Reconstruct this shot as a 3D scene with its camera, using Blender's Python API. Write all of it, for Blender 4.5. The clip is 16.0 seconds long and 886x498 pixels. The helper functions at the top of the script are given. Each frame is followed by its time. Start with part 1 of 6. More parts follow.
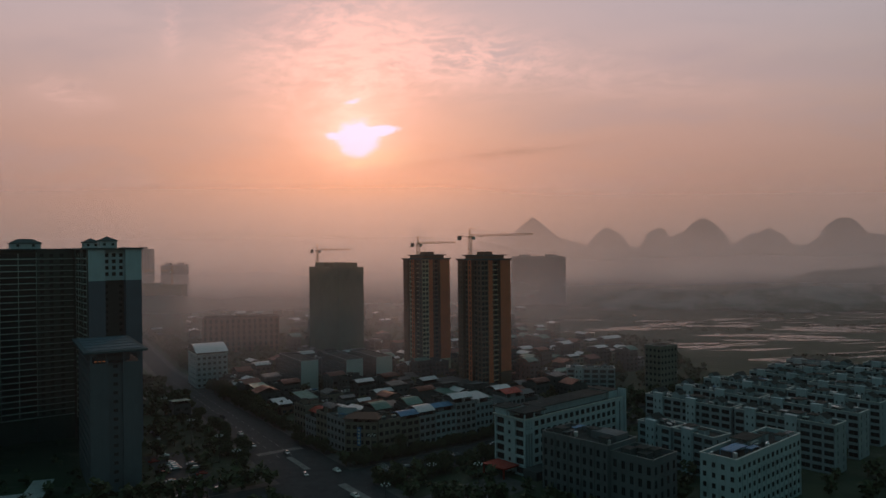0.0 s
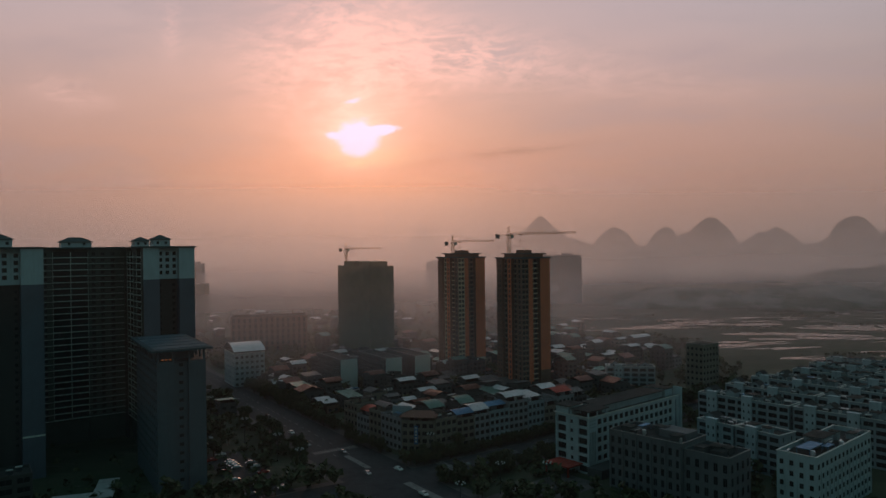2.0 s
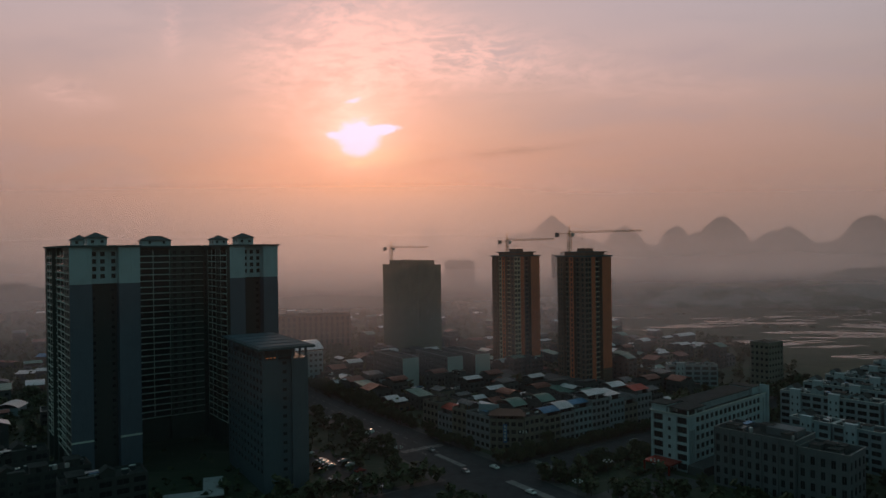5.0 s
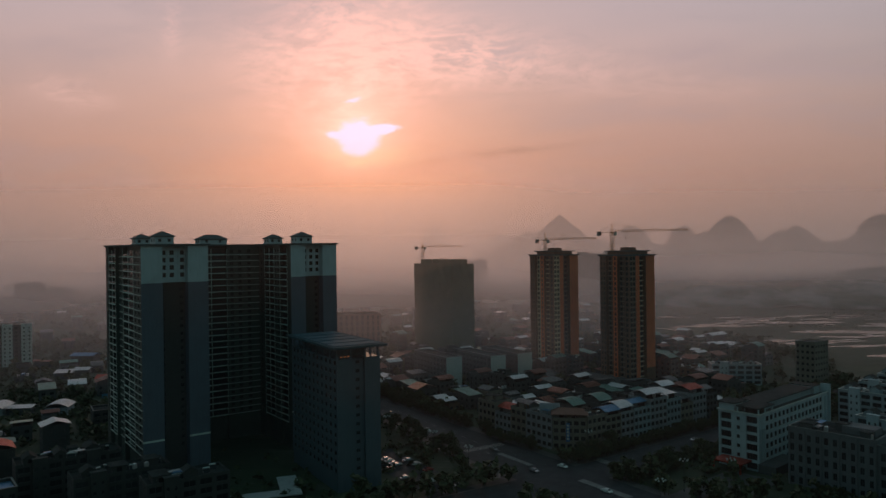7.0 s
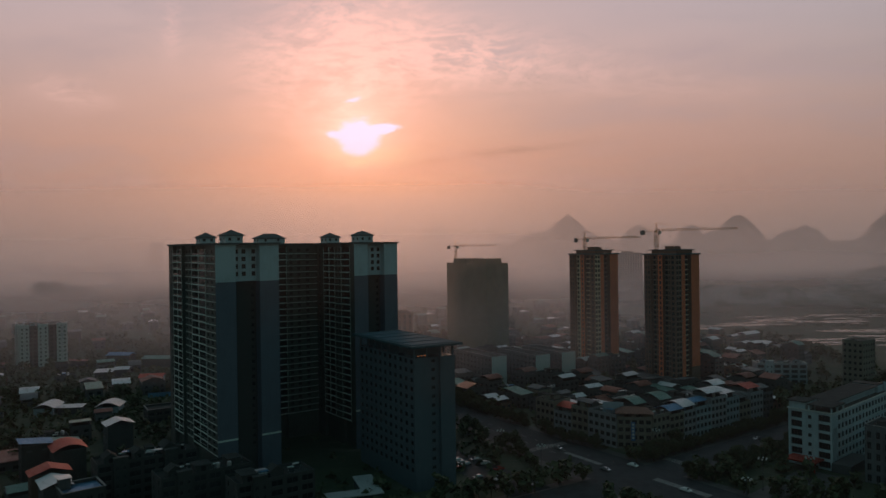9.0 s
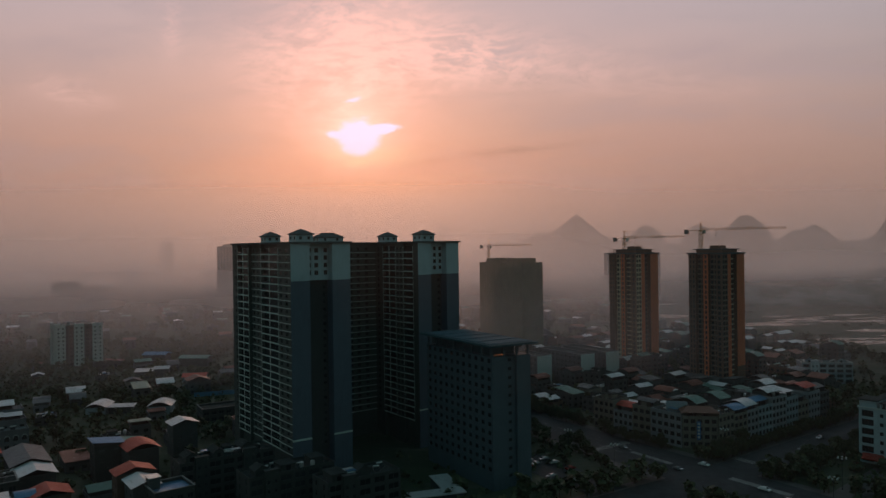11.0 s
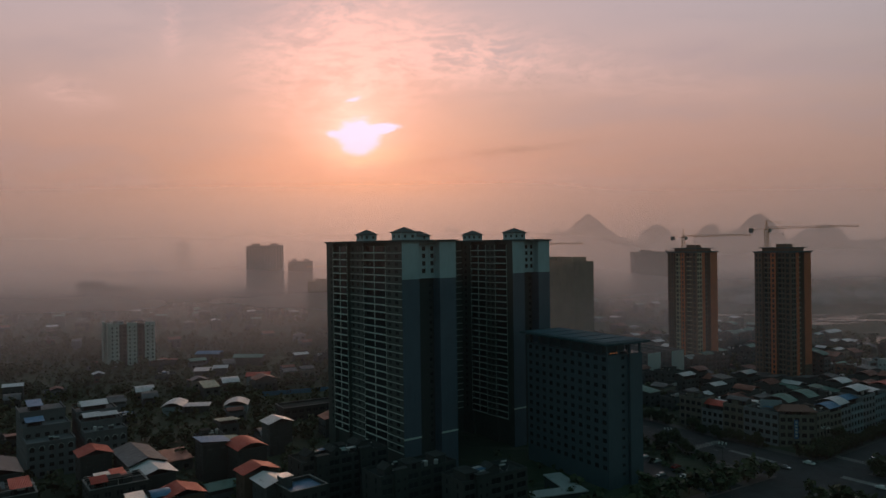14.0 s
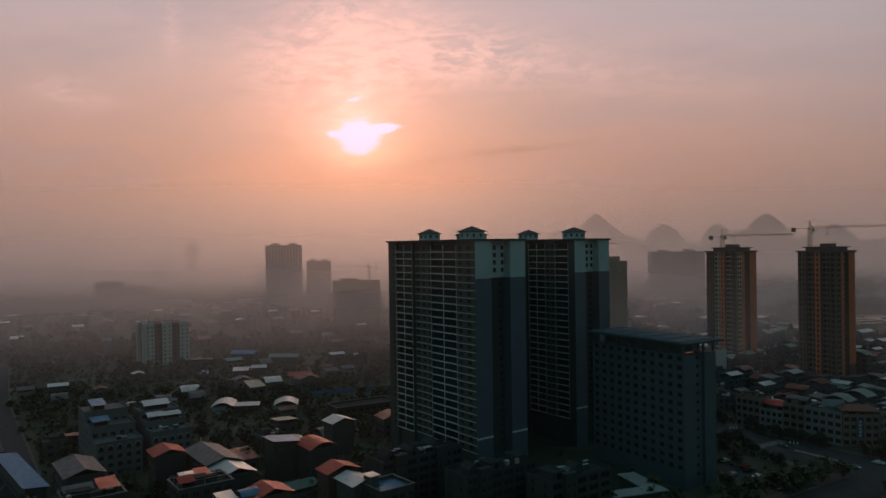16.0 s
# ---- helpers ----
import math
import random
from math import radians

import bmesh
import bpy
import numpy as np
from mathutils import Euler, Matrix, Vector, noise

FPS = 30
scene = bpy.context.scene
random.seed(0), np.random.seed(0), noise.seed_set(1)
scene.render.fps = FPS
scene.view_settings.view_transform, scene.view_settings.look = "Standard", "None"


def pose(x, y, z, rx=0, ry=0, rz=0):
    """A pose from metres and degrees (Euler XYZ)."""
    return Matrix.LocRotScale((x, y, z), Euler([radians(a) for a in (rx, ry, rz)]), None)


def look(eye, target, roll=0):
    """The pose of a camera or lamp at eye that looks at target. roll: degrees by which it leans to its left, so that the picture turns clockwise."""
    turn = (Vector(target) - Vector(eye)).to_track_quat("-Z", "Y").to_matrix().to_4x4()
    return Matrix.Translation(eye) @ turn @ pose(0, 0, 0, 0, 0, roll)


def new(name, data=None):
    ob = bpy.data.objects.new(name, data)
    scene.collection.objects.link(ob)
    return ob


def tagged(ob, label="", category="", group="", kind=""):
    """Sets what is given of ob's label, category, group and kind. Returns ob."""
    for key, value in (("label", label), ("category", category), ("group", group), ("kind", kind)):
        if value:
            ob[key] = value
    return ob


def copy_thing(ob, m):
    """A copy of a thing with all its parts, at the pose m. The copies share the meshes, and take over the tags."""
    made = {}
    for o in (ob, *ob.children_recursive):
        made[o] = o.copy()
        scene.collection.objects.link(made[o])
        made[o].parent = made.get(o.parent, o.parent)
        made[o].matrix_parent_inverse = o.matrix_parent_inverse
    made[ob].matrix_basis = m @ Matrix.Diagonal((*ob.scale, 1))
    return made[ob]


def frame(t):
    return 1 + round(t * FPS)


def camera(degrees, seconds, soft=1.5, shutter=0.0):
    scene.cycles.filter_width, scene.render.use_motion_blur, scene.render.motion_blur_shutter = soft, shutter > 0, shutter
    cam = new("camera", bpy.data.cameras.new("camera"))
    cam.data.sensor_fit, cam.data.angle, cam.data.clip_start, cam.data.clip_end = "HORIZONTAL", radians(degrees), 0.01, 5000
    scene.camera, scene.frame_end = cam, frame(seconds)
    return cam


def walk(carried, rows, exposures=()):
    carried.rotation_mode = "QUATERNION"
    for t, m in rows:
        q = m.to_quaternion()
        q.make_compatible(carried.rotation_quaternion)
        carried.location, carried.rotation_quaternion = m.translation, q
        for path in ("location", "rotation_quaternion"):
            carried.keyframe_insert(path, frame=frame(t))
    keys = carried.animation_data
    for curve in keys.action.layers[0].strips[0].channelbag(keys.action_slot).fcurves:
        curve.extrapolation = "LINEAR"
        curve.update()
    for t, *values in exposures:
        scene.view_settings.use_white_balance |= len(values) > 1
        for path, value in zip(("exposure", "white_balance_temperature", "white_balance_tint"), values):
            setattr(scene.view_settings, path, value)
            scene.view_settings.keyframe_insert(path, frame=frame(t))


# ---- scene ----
cam = camera(63.2, 16.0)
# length of the flight, height of the eye, and how far the guessed turns shrink under this lens
METRES, EYE, SWAY = 216.0, 90.0, 0.516
ROWS = [
    (0.0, 0.0, 0.0, 0.0, -0.0, -0.07, 0.6),
    (0.5, -0.0268, 0.0009, -0.0001, 0.01, -0.11, 0.61),
    (1.0, -0.0572, 0.0017, -0.0003, 0.04, -0.13, 0.63),
    (1.5, -0.0859, 0.0026, -0.0007, 0.05, -0.16, 0.65),
    (2.0, -0.1145, 0.0033, -0.0014, 0.06, -0.17, 0.65),
    (2.5, -0.1431, 0.0037, -0.0016, 0.09, -0.18, 0.67),
    (3.0, -0.1742, 0.0041, -0.0022, 0.12, -0.16, 0.7),
    (5.5, -0.3232, 0.0069, -0.0028, 0.15, -0.24, 0.72),
    (6.0, -0.3541, 0.0075, -0.0029, 0.15, -0.25, 0.72),
    (6.5, -0.3851, 0.0082, -0.0028, 0.15, -0.28, 0.72),
    (7.0, -0.4194, 0.0088, -0.0029, 0.15, -0.29, 0.72),
    (7.5, -0.4512, 0.0095, -0.0028, 0.16, -0.31, 0.73),
    (8.0, -0.483, 0.01, -0.0028, 0.18, -0.33, 0.73),
    (8.5, -0.5148, 0.0105, -0.0027, 0.18, -0.35, 0.75),
    (9.0, -0.5494, 0.0108, -0.0029, 0.19, -0.35, 0.76),
    (11.5, -0.7124, 0.0131, -0.0032, 0.2, -0.35, 0.76),
    (12.0, -0.7442, 0.0136, -0.0031, 0.2, -0.37, 0.77),
    (12.5, -0.7759, 0.0141, -0.0033, 0.22, -0.37, 0.77),
    (13.0, -0.8104, 0.0147, -0.0034, 0.22, -0.37, 0.78),
    (13.5, -0.8423, 0.0152, -0.0032, 0.21, -0.38, 0.78),
    (14.0, -0.8739, 0.016, -0.0031, 0.21, -0.42, 0.79),
    (14.5, -0.9055, 0.0165, -0.0031, 0.22, -0.43, 0.8),
    (15.0, -0.9403, 0.0174, -0.0028, 0.23, -0.46, 0.79),
    (15.5, -0.9721, 0.0179, -0.0031, 0.23, -0.44, 0.78),
    (16.0, -0.9998, 0.0181, -0.003, 0.26, -0.42, 0.79),
]
walk(cam, [(t, pose(METRES * x, METRES * 1.138 * y, EYE + METRES * z, 90 + SWAY * pitch, roll, SWAY * yaw))
           for t, x, y, z, yaw, pitch, roll in ROWS])

# ---- sky and sun ----
SUN_AZ, SUN_EL = radians(-6.9), radians(8.8)
SUN_DIR = Vector((math.sin(SUN_AZ) * math.cos(SUN_EL), math.cos(SUN_AZ) * math.cos(SUN_EL), math.sin(SUN_EL)))


class Nodes:
    """Short hand for wiring shader nodes."""

    def __init__(self, tree):
        self.tree = tree
        tree.nodes.clear()

    def put(self, kind):
        return self.tree.nodes.new(kind)

    def link(self, value, socket):
        if isinstance(value, bpy.types.NodeSocket):
            self.tree.links.new(value, socket)
        elif value is not None:
            socket.default_value = value

    def m(self, op, a, b=None, c=None, clamp=False):
        n = self.put("ShaderNodeMath")
        n.operation, n.use_clamp = op, clamp
        for v, s in zip((a, b, c), n.inputs):
            self.link(v, s)
        return n.outputs[0]

    def v(self, op, a, b=None):
        n = self.put("ShaderNodeVectorMath")
        n.operation = op
        self.link(a, n.inputs[0])
        self.link(b, n.inputs[1])
        return n.outputs["Value" if op in ("DOT_PRODUCT", "LENGTH") else "Vector"]

    def xyz(self, a):
        n = self.put("ShaderNodeSeparateXYZ")
        self.link(a, n.inputs[0])
        return n.outputs

    def join(self, x, y, z):
        n = self.put("ShaderNodeCombineXYZ")
        for v, s in zip((x, y, z), n.inputs):
            self.link(v, s)
        return n.outputs[0]

    def noise(self, vec, scale, detail=4.0, rough=0.55):
        n = self.put("ShaderNodeTexNoise")
        self.link(vec, n.inputs["Vector"])
        n.inputs["Scale"].default_value, n.inputs["Detail"].default_value, n.inputs["Roughness"].default_value = scale, detail, rough
        return n.outputs["Fac"]

    def ramp(self, fac, stops, smooth=False):
        n = self.put("ShaderNodeValToRGB")
        while len(n.color_ramp.elements) < len(stops):
            n.color_ramp.elements.new(0.5)
        for e, (p, c) in zip(n.color_ramp.elements, stops):
            e.position, e.color = p, (*(c if isinstance(c, tuple) else (c, c, c)), 1)
        n.color_ramp.interpolation = "B_SPLINE" if smooth else "LINEAR"
        self.link(fac, n.inputs[0])
        return n.outputs[0]

    def span(self, value, a, b, lo=0.0, hi=1.0, smooth=True):
        n = self.put("ShaderNodeMapRange")
        n.interpolation_type = "SMOOTHSTEP" if smooth else "LINEAR"
        for v, s in zip((value, a, b, lo, hi), n.inputs):
            self.link(v, s)
        return n.outputs[0]

    def mix(self, fac, a, b, blend="MIX"):
        n = self.put("ShaderNodeMix")
        n.data_type, n.blend_type = "RGBA", blend
        self.link(fac, n.inputs[0])
        for v, s in ((a, n.inputs[6]), (b, n.inputs[7])):
            self.link((*v, 1) if isinstance(v, tuple) and len(v) == 3 else v, s)
        return n.outputs[2]


def build_world():
    world = bpy.data.worlds.new("dawn_sky")
    world.use_nodes = True
    scene.world = world
    n = Nodes(world.node_tree)
    way = n.put("ShaderNodeTexCoord").outputs["Generated"]
    x, y, z = n.xyz(way)
    ahead = n.m("MAXIMUM", y, 0.05)
    u, w = n.m("DIVIDE", x, ahead), n.m("DIVIDE", z, ahead)
    to_sun = n.v("DOT_PRODUCT", way, tuple(SUN_DIR))
    # veil of haze, rosy near the horizon and greyer above
    base = n.ramp(n.span(z, -0.1, 0.9, smooth=False), [
        (0.0, (0.21, 0.15, 0.13)), (0.1, (0.32, 0.19, 0.15)), (0.15, (0.40, 0.210, 0.165)), (0.23, (0.47, 0.262, 0.212)),
        (0.33, (0.51, 0.355, 0.335)), (0.43, (0.475, 0.40, 0.435)), (0.62, (0.27, 0.29, 0.33)), (1.0, (0.16, 0.22, 0.23))], True)
    side = n.span(to_sun, -0.1, 0.985, 0.0, 1.0, smooth=False)
    tint = n.ramp(side, [(0.0, (0.19, 0.43, 0.42)), (0.35, (0.25, 0.45, 0.45)), (0.68, (0.58, 0.76, 0.84)), (0.85, (0.84, 0.92, 0.95)), (1.0, (1.08, 1.0, 0.98))])
    col = n.mix(1.0, base, tint, "MULTIPLY")
    # thin broken cloud
    warp = n.noise(n.join(n.m("MULTIPLY", u, 3.0), 0.0, n.m("MULTIPLY", w, 7.0)), 1.6, 3)
    cu = n.m("ADD", u, n.m("MULTIPLY", n.m("SUBTRACT", warp, 0.5), 0.16))
    cw = n.m("ADD", w, n.m("MULTIPLY", n.m("SUBTRACT", warp, 0.5), 0.06))
    fine = n.noise(n.join(n.m("MULTIPLY", cu, 30.0), 4.37, n.m("MULTIPLY_ADD", cw, 91.3, 7.71)), 1.0, 7, 0.66)
    wide = n.noise(n.join(n.m("MULTIPLY", cu, 3.4), 0.33, n.m("MULTIPLY_ADD", cw, 15.3, 3.43)), 1.0, 5, 0.55)

    def patch(px, pw, ru, rw, slope=0.0):
        du = n.m("DIVIDE", n.m("SUBTRACT", u, px), ru)
        lean = n.m("ADD", n.m("SUBTRACT", w, pw), n.m("MULTIPLY", n.m("SUBTRACT", u, px), -slope))
        dw = n.m("DIVIDE", lean, rw)
        return n.m("EXPONENT", n.m("MULTIPLY", n.m("ADD", n.m("MULTIPLY", du, du), n.m("MULTIPLY", dw, dw)), -1.0))

    front = n.m("MULTIPLY", n.span(y, 0.05, 0.4), n.span(w, 0.02, 0.10))
    veil = n.m("ADD", n.m("MULTIPLY", patch(-0.14, 0.27, 0.11, 0.10), 1.0), n.m("MULTIPLY", patch(-0.02, 0.272, 0.15, 0.040, -0.08), 0.9))
    veil = n.m("ADD", veil, n.m("MULTIPLY", patch(0.16, 0.245, 0.26, 0.03, -0.12), 0.22))
    veil = n.m("ADD", veil, n.m("MULTIPLY", n.m("ADD", patch(-0.375, 0.318, 0.014, 0.045), patch(-0.52, 0.22, 0.05, 0.02, -0.2)), 0.45))
    cloud = n.m("MULTIPLY", n.m("MULTIPLY", n.span(fine, 0.36, 0.66), veil), front, clamp=True)
    col = n.mix(n.m("MULTIPLY", cloud, 0.75), col, (0.92, 0.54, 0.50))
    soft = n.m("MULTIPLY", n.m("MULTIPLY", n.m("ADD", veil, 0.12), front), n.span(wide, 0.3, 0.7), clamp=True)
    col = n.mix(n.m("MULTIPLY", soft, 0.45), col, (0.84, 0.50, 0.45))
    dark = n.m("MULTIPLY", n.m("MULTIPLY", n.span(wide, 0.52, 0.28), front), 0.28)
    col = n.mix(dark, col, (0.36, 0.28, 0.31))
    blue = n.m("MULTIPLY", n.m("MULTIPLY", patch(0.06, 0.265, 0.07, 0.022), n.span(fine, 0.56, 0.40)), 0.5)
    col = n.mix(n.m("MULTIPLY", blue, front), col, (0.42, 0.34, 0.38))
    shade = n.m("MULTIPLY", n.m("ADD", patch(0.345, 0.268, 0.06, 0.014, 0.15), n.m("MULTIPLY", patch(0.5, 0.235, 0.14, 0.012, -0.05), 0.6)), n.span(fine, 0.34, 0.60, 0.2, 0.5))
    col = n.mix(n.m("MULTIPLY", shade, front), col, (0.40, 0.30, 0.32))
    streak = n.m("ADD", patch(0.075, 0.129, 0.10, 0.0055, 0.11), n.m("MULTIPLY", patch(-0.02, 0.118, 0.06, 0.004, 0.16), 0.6))
    streak = n.m("MULTIPLY", n.m("MULTIPLY", streak, n.span(fine, 0.32, 0.55)), 0.8)
    col = n.mix(n.m("MULTIPLY", streak, front), col, (0.33, 0.18, 0.16))
    # glow round the veiled sun
    glow = n.m("POWER", n.m("MAXIMUM", to_sun, 0.0), 90.0)
    col = n.mix(1.0, col, n.mix(n.m("MULTIPLY", glow, 0.5), (0, 0, 0), (0.66, 0.17, 0.09)), "ADD")
    low_glow = n.m("MULTIPLY", n.m("MULTIPLY", patch(-0.10, 0.098, 0.19, 0.036), front), 0.52)
    col = n.mix(low_glow, col, (0.84, 0.27, 0.17))
    core = n.m("POWER", n.m("MAXIMUM", to_sun, 0.0), 900.0)
    col = n.mix(1.0, col, n.mix(core, (0, 0, 0), (0.42, 0.24, 0.22)), "ADD")
    rim = n.m("MULTIPLY", n.m("MULTIPLY", patch(-0.108, 0.126, 0.055, 0.016), n.span(fine, 0.30, 0.62, 0.35, 1.0)), 0.55)
    col = n.mix(n.m("MULTIPLY", rim, front), col, (0.98, 0.62, 0.36))
    band = n.m("MULTIPLY", n.m("MULTIPLY", patch(-0.105, 0.083, 0.10, 0.014), front), 0.42)
    col = n.mix(band, col, (0.90, 0.30, 0.13))
    # the sun itself, torn by cloud
    tear = n.m("SUBTRACT", n.noise(n.join(n.m("MULTIPLY", u, 42.0), 0.0, n.m("MULTIPLY", w, 95.0)), 1.0, 6, 0.65), 0.5)
    disc = n.m("MAXIMUM", patch(-0.117, 0.153, 0.035, 0.030), n.m("MULTIPLY", patch(-0.090, 0.164, 0.040, 0.010, 0.12), 0.95))
    disc = n.m("MAXIMUM", disc, n.m("MULTIPLY", patch(-0.140, 0.156, 0.030, 0.008, -0.15), 0.85))
    disc = n.m("MAXIMUM", disc, n.m("MULTIPLY", patch(-0.122, 0.206, 0.020, 0.006, 0.25), 0.62))
    disc = n.m("ADD", disc, n.m("MULTIPLY", tear, 0.65))
    near = n.span(to_sun, 0.9925, 0.997)
    disc = n.m("MULTIPLY", n.m("MULTIPLY", n.span(disc, 0.36, 0.70), near), front, clamp=True)
    col = n.mix(disc, col, (0.93, 0.72, 1.0))
    # the clear air above
    sky = n.put("ShaderNodeTexSky")
    sky.sky_type, sky.sun_disc, sky.sun_elevation, sky.sun_rotation, sky.air_density, sky.dust_density = "NISHITA", False, SUN_EL, SUN_AZ, 1.5, 3.0
    col = n.mix(1.0, col, n.mix(0.003, (0, 0, 0), sky.outputs[0]), "ADD")
    back = n.put("ShaderNodeBackground")
    n.link(col, back.inputs[0])
    back.inputs[1].default_value = 1.03
    n.link(back.outputs[0], n.put("ShaderNodeOutputWorld").inputs[0])


build_world()
sun = new("sun", bpy.data.lights.new("sun", "SUN"))
sun.data.energy, sun.data.angle, sun.data.color = 0.62, radians(8), (1.0, 0.58, 0.38)
sun.matrix_world = look(SUN_DIR * 900, (0, 0, 0))


# ---- materials ----
def material(name, make):
    mat = bpy.data.materials.new(name)
    mat.use_nodes = True
    n = Nodes(mat.node_tree)
    n.bsdf = n.put("ShaderNodeBsdfPrincipled")
    n.link(n.bsdf.outputs[0], n.put("ShaderNodeOutputMaterial").inputs[0])
    n.pos = n.put("ShaderNodeNewGeometry").outputs["Position"]
    n.local = n.put("ShaderNodeTexCoord").outputs["Object"]
    n.random = n.put("ShaderNodeObjectInfo").outputs["Random"]
    make(n)
    return mat


def surface(n, colour, rough, metal=0.0, bump=None, height=0.05, spec=None):
    n.link(colour if not isinstance(colour, tuple) else (*colour, 1), n.bsdf.inputs["Base Color"])
    n.link(rough, n.bsdf.inputs["Roughness"])
    n.bsdf.inputs["Metallic"].default_value = metal
    if spec is not None:
        n.bsdf.inputs["Specular IOR Level"].default_value = spec
    if bump is not None:
        b = n.put("ShaderNodeBump")
        b.inputs["Distance"].default_value = height
        n.link(bump, b.inputs["Height"])
        n.link(b.outputs[0], n.bsdf.inputs["Normal"])


def wall_paint(name, colour, stain=0.5, rough=0.85, vary=0.25):
    """Painted or tiled wall with rain streaks, blotches and a tint of its own for each object."""
    def make(n):
        x, y, z = n.xyz(n.pos)
        streak = n.noise(n.join(n.m("MULTIPLY", x, 1.6), n.m("MULTIPLY", y, 1.6), n.m("MULTIPLY", z, 0.10)), 1.0, 5, 0.65)
        blotch = n.noise(n.pos, 0.16, 4, 0.6)
        grain = n.noise(n.pos, 2.2, 3, 0.6)
        dirt = n.m("MULTIPLY", n.m("ADD", n.span(streak, 0.45, 0.8), n.m("MULTIPLY", n.span(blotch, 0.42, 0.75), 0.7)), stain, clamp=True)
        c = n.mix(n.m("MULTIPLY", n.random, vary), colour, tuple(v * 0.55 for v in colour))
        c = n.mix(dirt, c, tuple(v * 0.35 + 0.01 for v in colour))
        c = n.mix(n.m("MULTIPLY", grain, 0.25), c, tuple(v * 0.7 for v in colour))
        surface(n, c, rough, bump=grain, height=0.03)
    return material(name, make)


def sheet_metal(name, colour, rough=0.42):
    def make(n):
        x, y, z = n.xyz(n.local)
        rib = n.m("SINE", n.m("MULTIPLY", x, 14.0))
        rust = n.noise(n.pos, 0.5, 6, 0.65)
        c = n.mix(n.m("MULTIPLY", n.random, 0.4), colour, tuple(v * 0.5 for v in colour))
        c = n.mix(n.span(rust, 0.54, 0.78, 0, 0.7), c, (0.12, 0.07, 0.045))
        surface(n, c, n.span(rust, 0.3, 0.7, rough, rough + 0.22), 0.5, rib, 0.04)
    return material(name, make)


def plain(name, colour, rough=0.6, metal=0.0, scale=1.5, amount=0.35, spec=None):
    def make(n):
        g = n.noise(n.pos, scale, 4, 0.6)
        c = n.mix(n.m("MULTIPLY", n.span(g, 0.35, 0.7), amount), colour, tuple(v * 0.4 for v in colour))
        surface(n, c, rough, metal, g, 0.02, spec)
    return material(name, make)


white_tile = wall_paint("white_tile", (0.39, 0.49, 0.54), 0.45, 0.6, 0.1)
white_wall = wall_paint("white_wall", (0.30, 0.38, 0.42), 0.6, 0.85, 0.6)
grey_wall = wall_paint("grey_wall", (0.075, 0.084, 0.088), 0.6)
cream_wall = wall_paint("cream_wall", (0.21, 0.19, 0.16), 0.6)
brick_wall = wall_paint("brick_wall", (0.12, 0.075, 0.055), 0.5)
stone_wall = wall_paint("stone_wall", (0.135, 0.15, 0.165), 0.5)
row_wall = wall_paint("row_wall", (0.25, 0.265, 0.285), 0.5)
dark_tile = wall_paint("dark_tile", (0.085, 0.12, 0.15), 0.4, 0.6, 0.05)
dark_render = wall_paint("dark_render", (0.05, 0.055, 0.055), 0.6)
face_tile = wall_paint("face_tile", (0.055, 0.075, 0.068), 0.5, 0.6, 0.2)
slate_tile = wall_paint("slate_tile", (0.095, 0.125, 0.17), 0.35, 0.55, 0.0)
upper_tile = wall_paint("upper_tile", (0.44, 0.55, 0.60), 0.4, 0.6, 0.0)
orange_tile = wall_paint("orange_tile", (0.72, 0.17, 0.065), 0.35, 0.7, 0.0)
brown_tile = wall_paint("brown_tile", (0.15, 0.085, 0.055), 0.35, 0.7, 0.0)
pale_render = wall_paint("pale_render", (0.66, 0.56, 0.40), 0.4, 0.8, 0.0)
net_green = wall_paint("net_green", (0.12, 0.14, 0.085), 0.7, 0.95, 0.0)
# distant towers: base colour lightened to add to the haze in front
far_haze_wall = wall_paint("far_haze_wall", (0.34, 0.32, 0.32), 0.4)
concrete = plain("concrete", (0.20, 0.20, 0.20), 0.9, 0, 0.4, 0.6)
roof_felt = plain("roof_felt", (0.055, 0.06, 0.06), 0.95, 0, 0.35, 0.6, 0.1)
roof_tile = plain("roof_tile", (0.08, 0.115, 0.12), 0.9, 0, 1.2, 0.4, 0.15)
glass = material("window_glass", lambda n: surface(n, n.mix(n.random, (0.010, 0.013, 0.016), (0.04, 0.045, 0.05)), 0.25, spec=0.22))
window_bar = plain("window_bar", (0.07, 0.075, 0.08), 0.5, 0.2)
aluminium = plain("aluminium", (0.72, 0.73, 0.74), 0.35, 0.7)
white_trim = plain("white_trim", (0.50, 0.55, 0.54), 0.6)
slab_edge = plain("slab_edge", (0.60, 0.70, 0.67), 0.7)
# bay walls of the tall tower: the recess's shade is in this dark colour
shaded_recess_tile = wall_paint("shaded_recess_tile", (0.045, 0.05, 0.05), 0.3, 0.7, 0.0)
tin_blue = sheet_metal("tin_blue", (0.10, 0.26, 0.44))
tin_white = sheet_metal("tin_white", (0.66, 0.68, 0.70), 0.36)
tin_grey = sheet_metal("tin_grey", (0.13, 0.145, 0.155), 0.48)
tin_red = sheet_metal("tin_red", (0.42, 0.05, 0.025))
tin_rust = sheet_metal("tin_rust", (0.17, 0.06, 0.04))
tin_green = sheet_metal("tin_green", (0.12, 0.25, 0.22))
steel_yellow = plain("steel_yellow", (0.38, 0.20, 0.04), 0.55, 0.2)
steel_dark = plain("steel_dark", (0.06, 0.06, 0.065), 0.5, 0.5)
asphalt = plain("asphalt", (0.045, 0.05, 0.056), 0.85, 0, 0.25, 0.5, 0.2)
paving = plain("paving", (0.085, 0.083, 0.08), 0.85, 0, 0.3, 0.5)
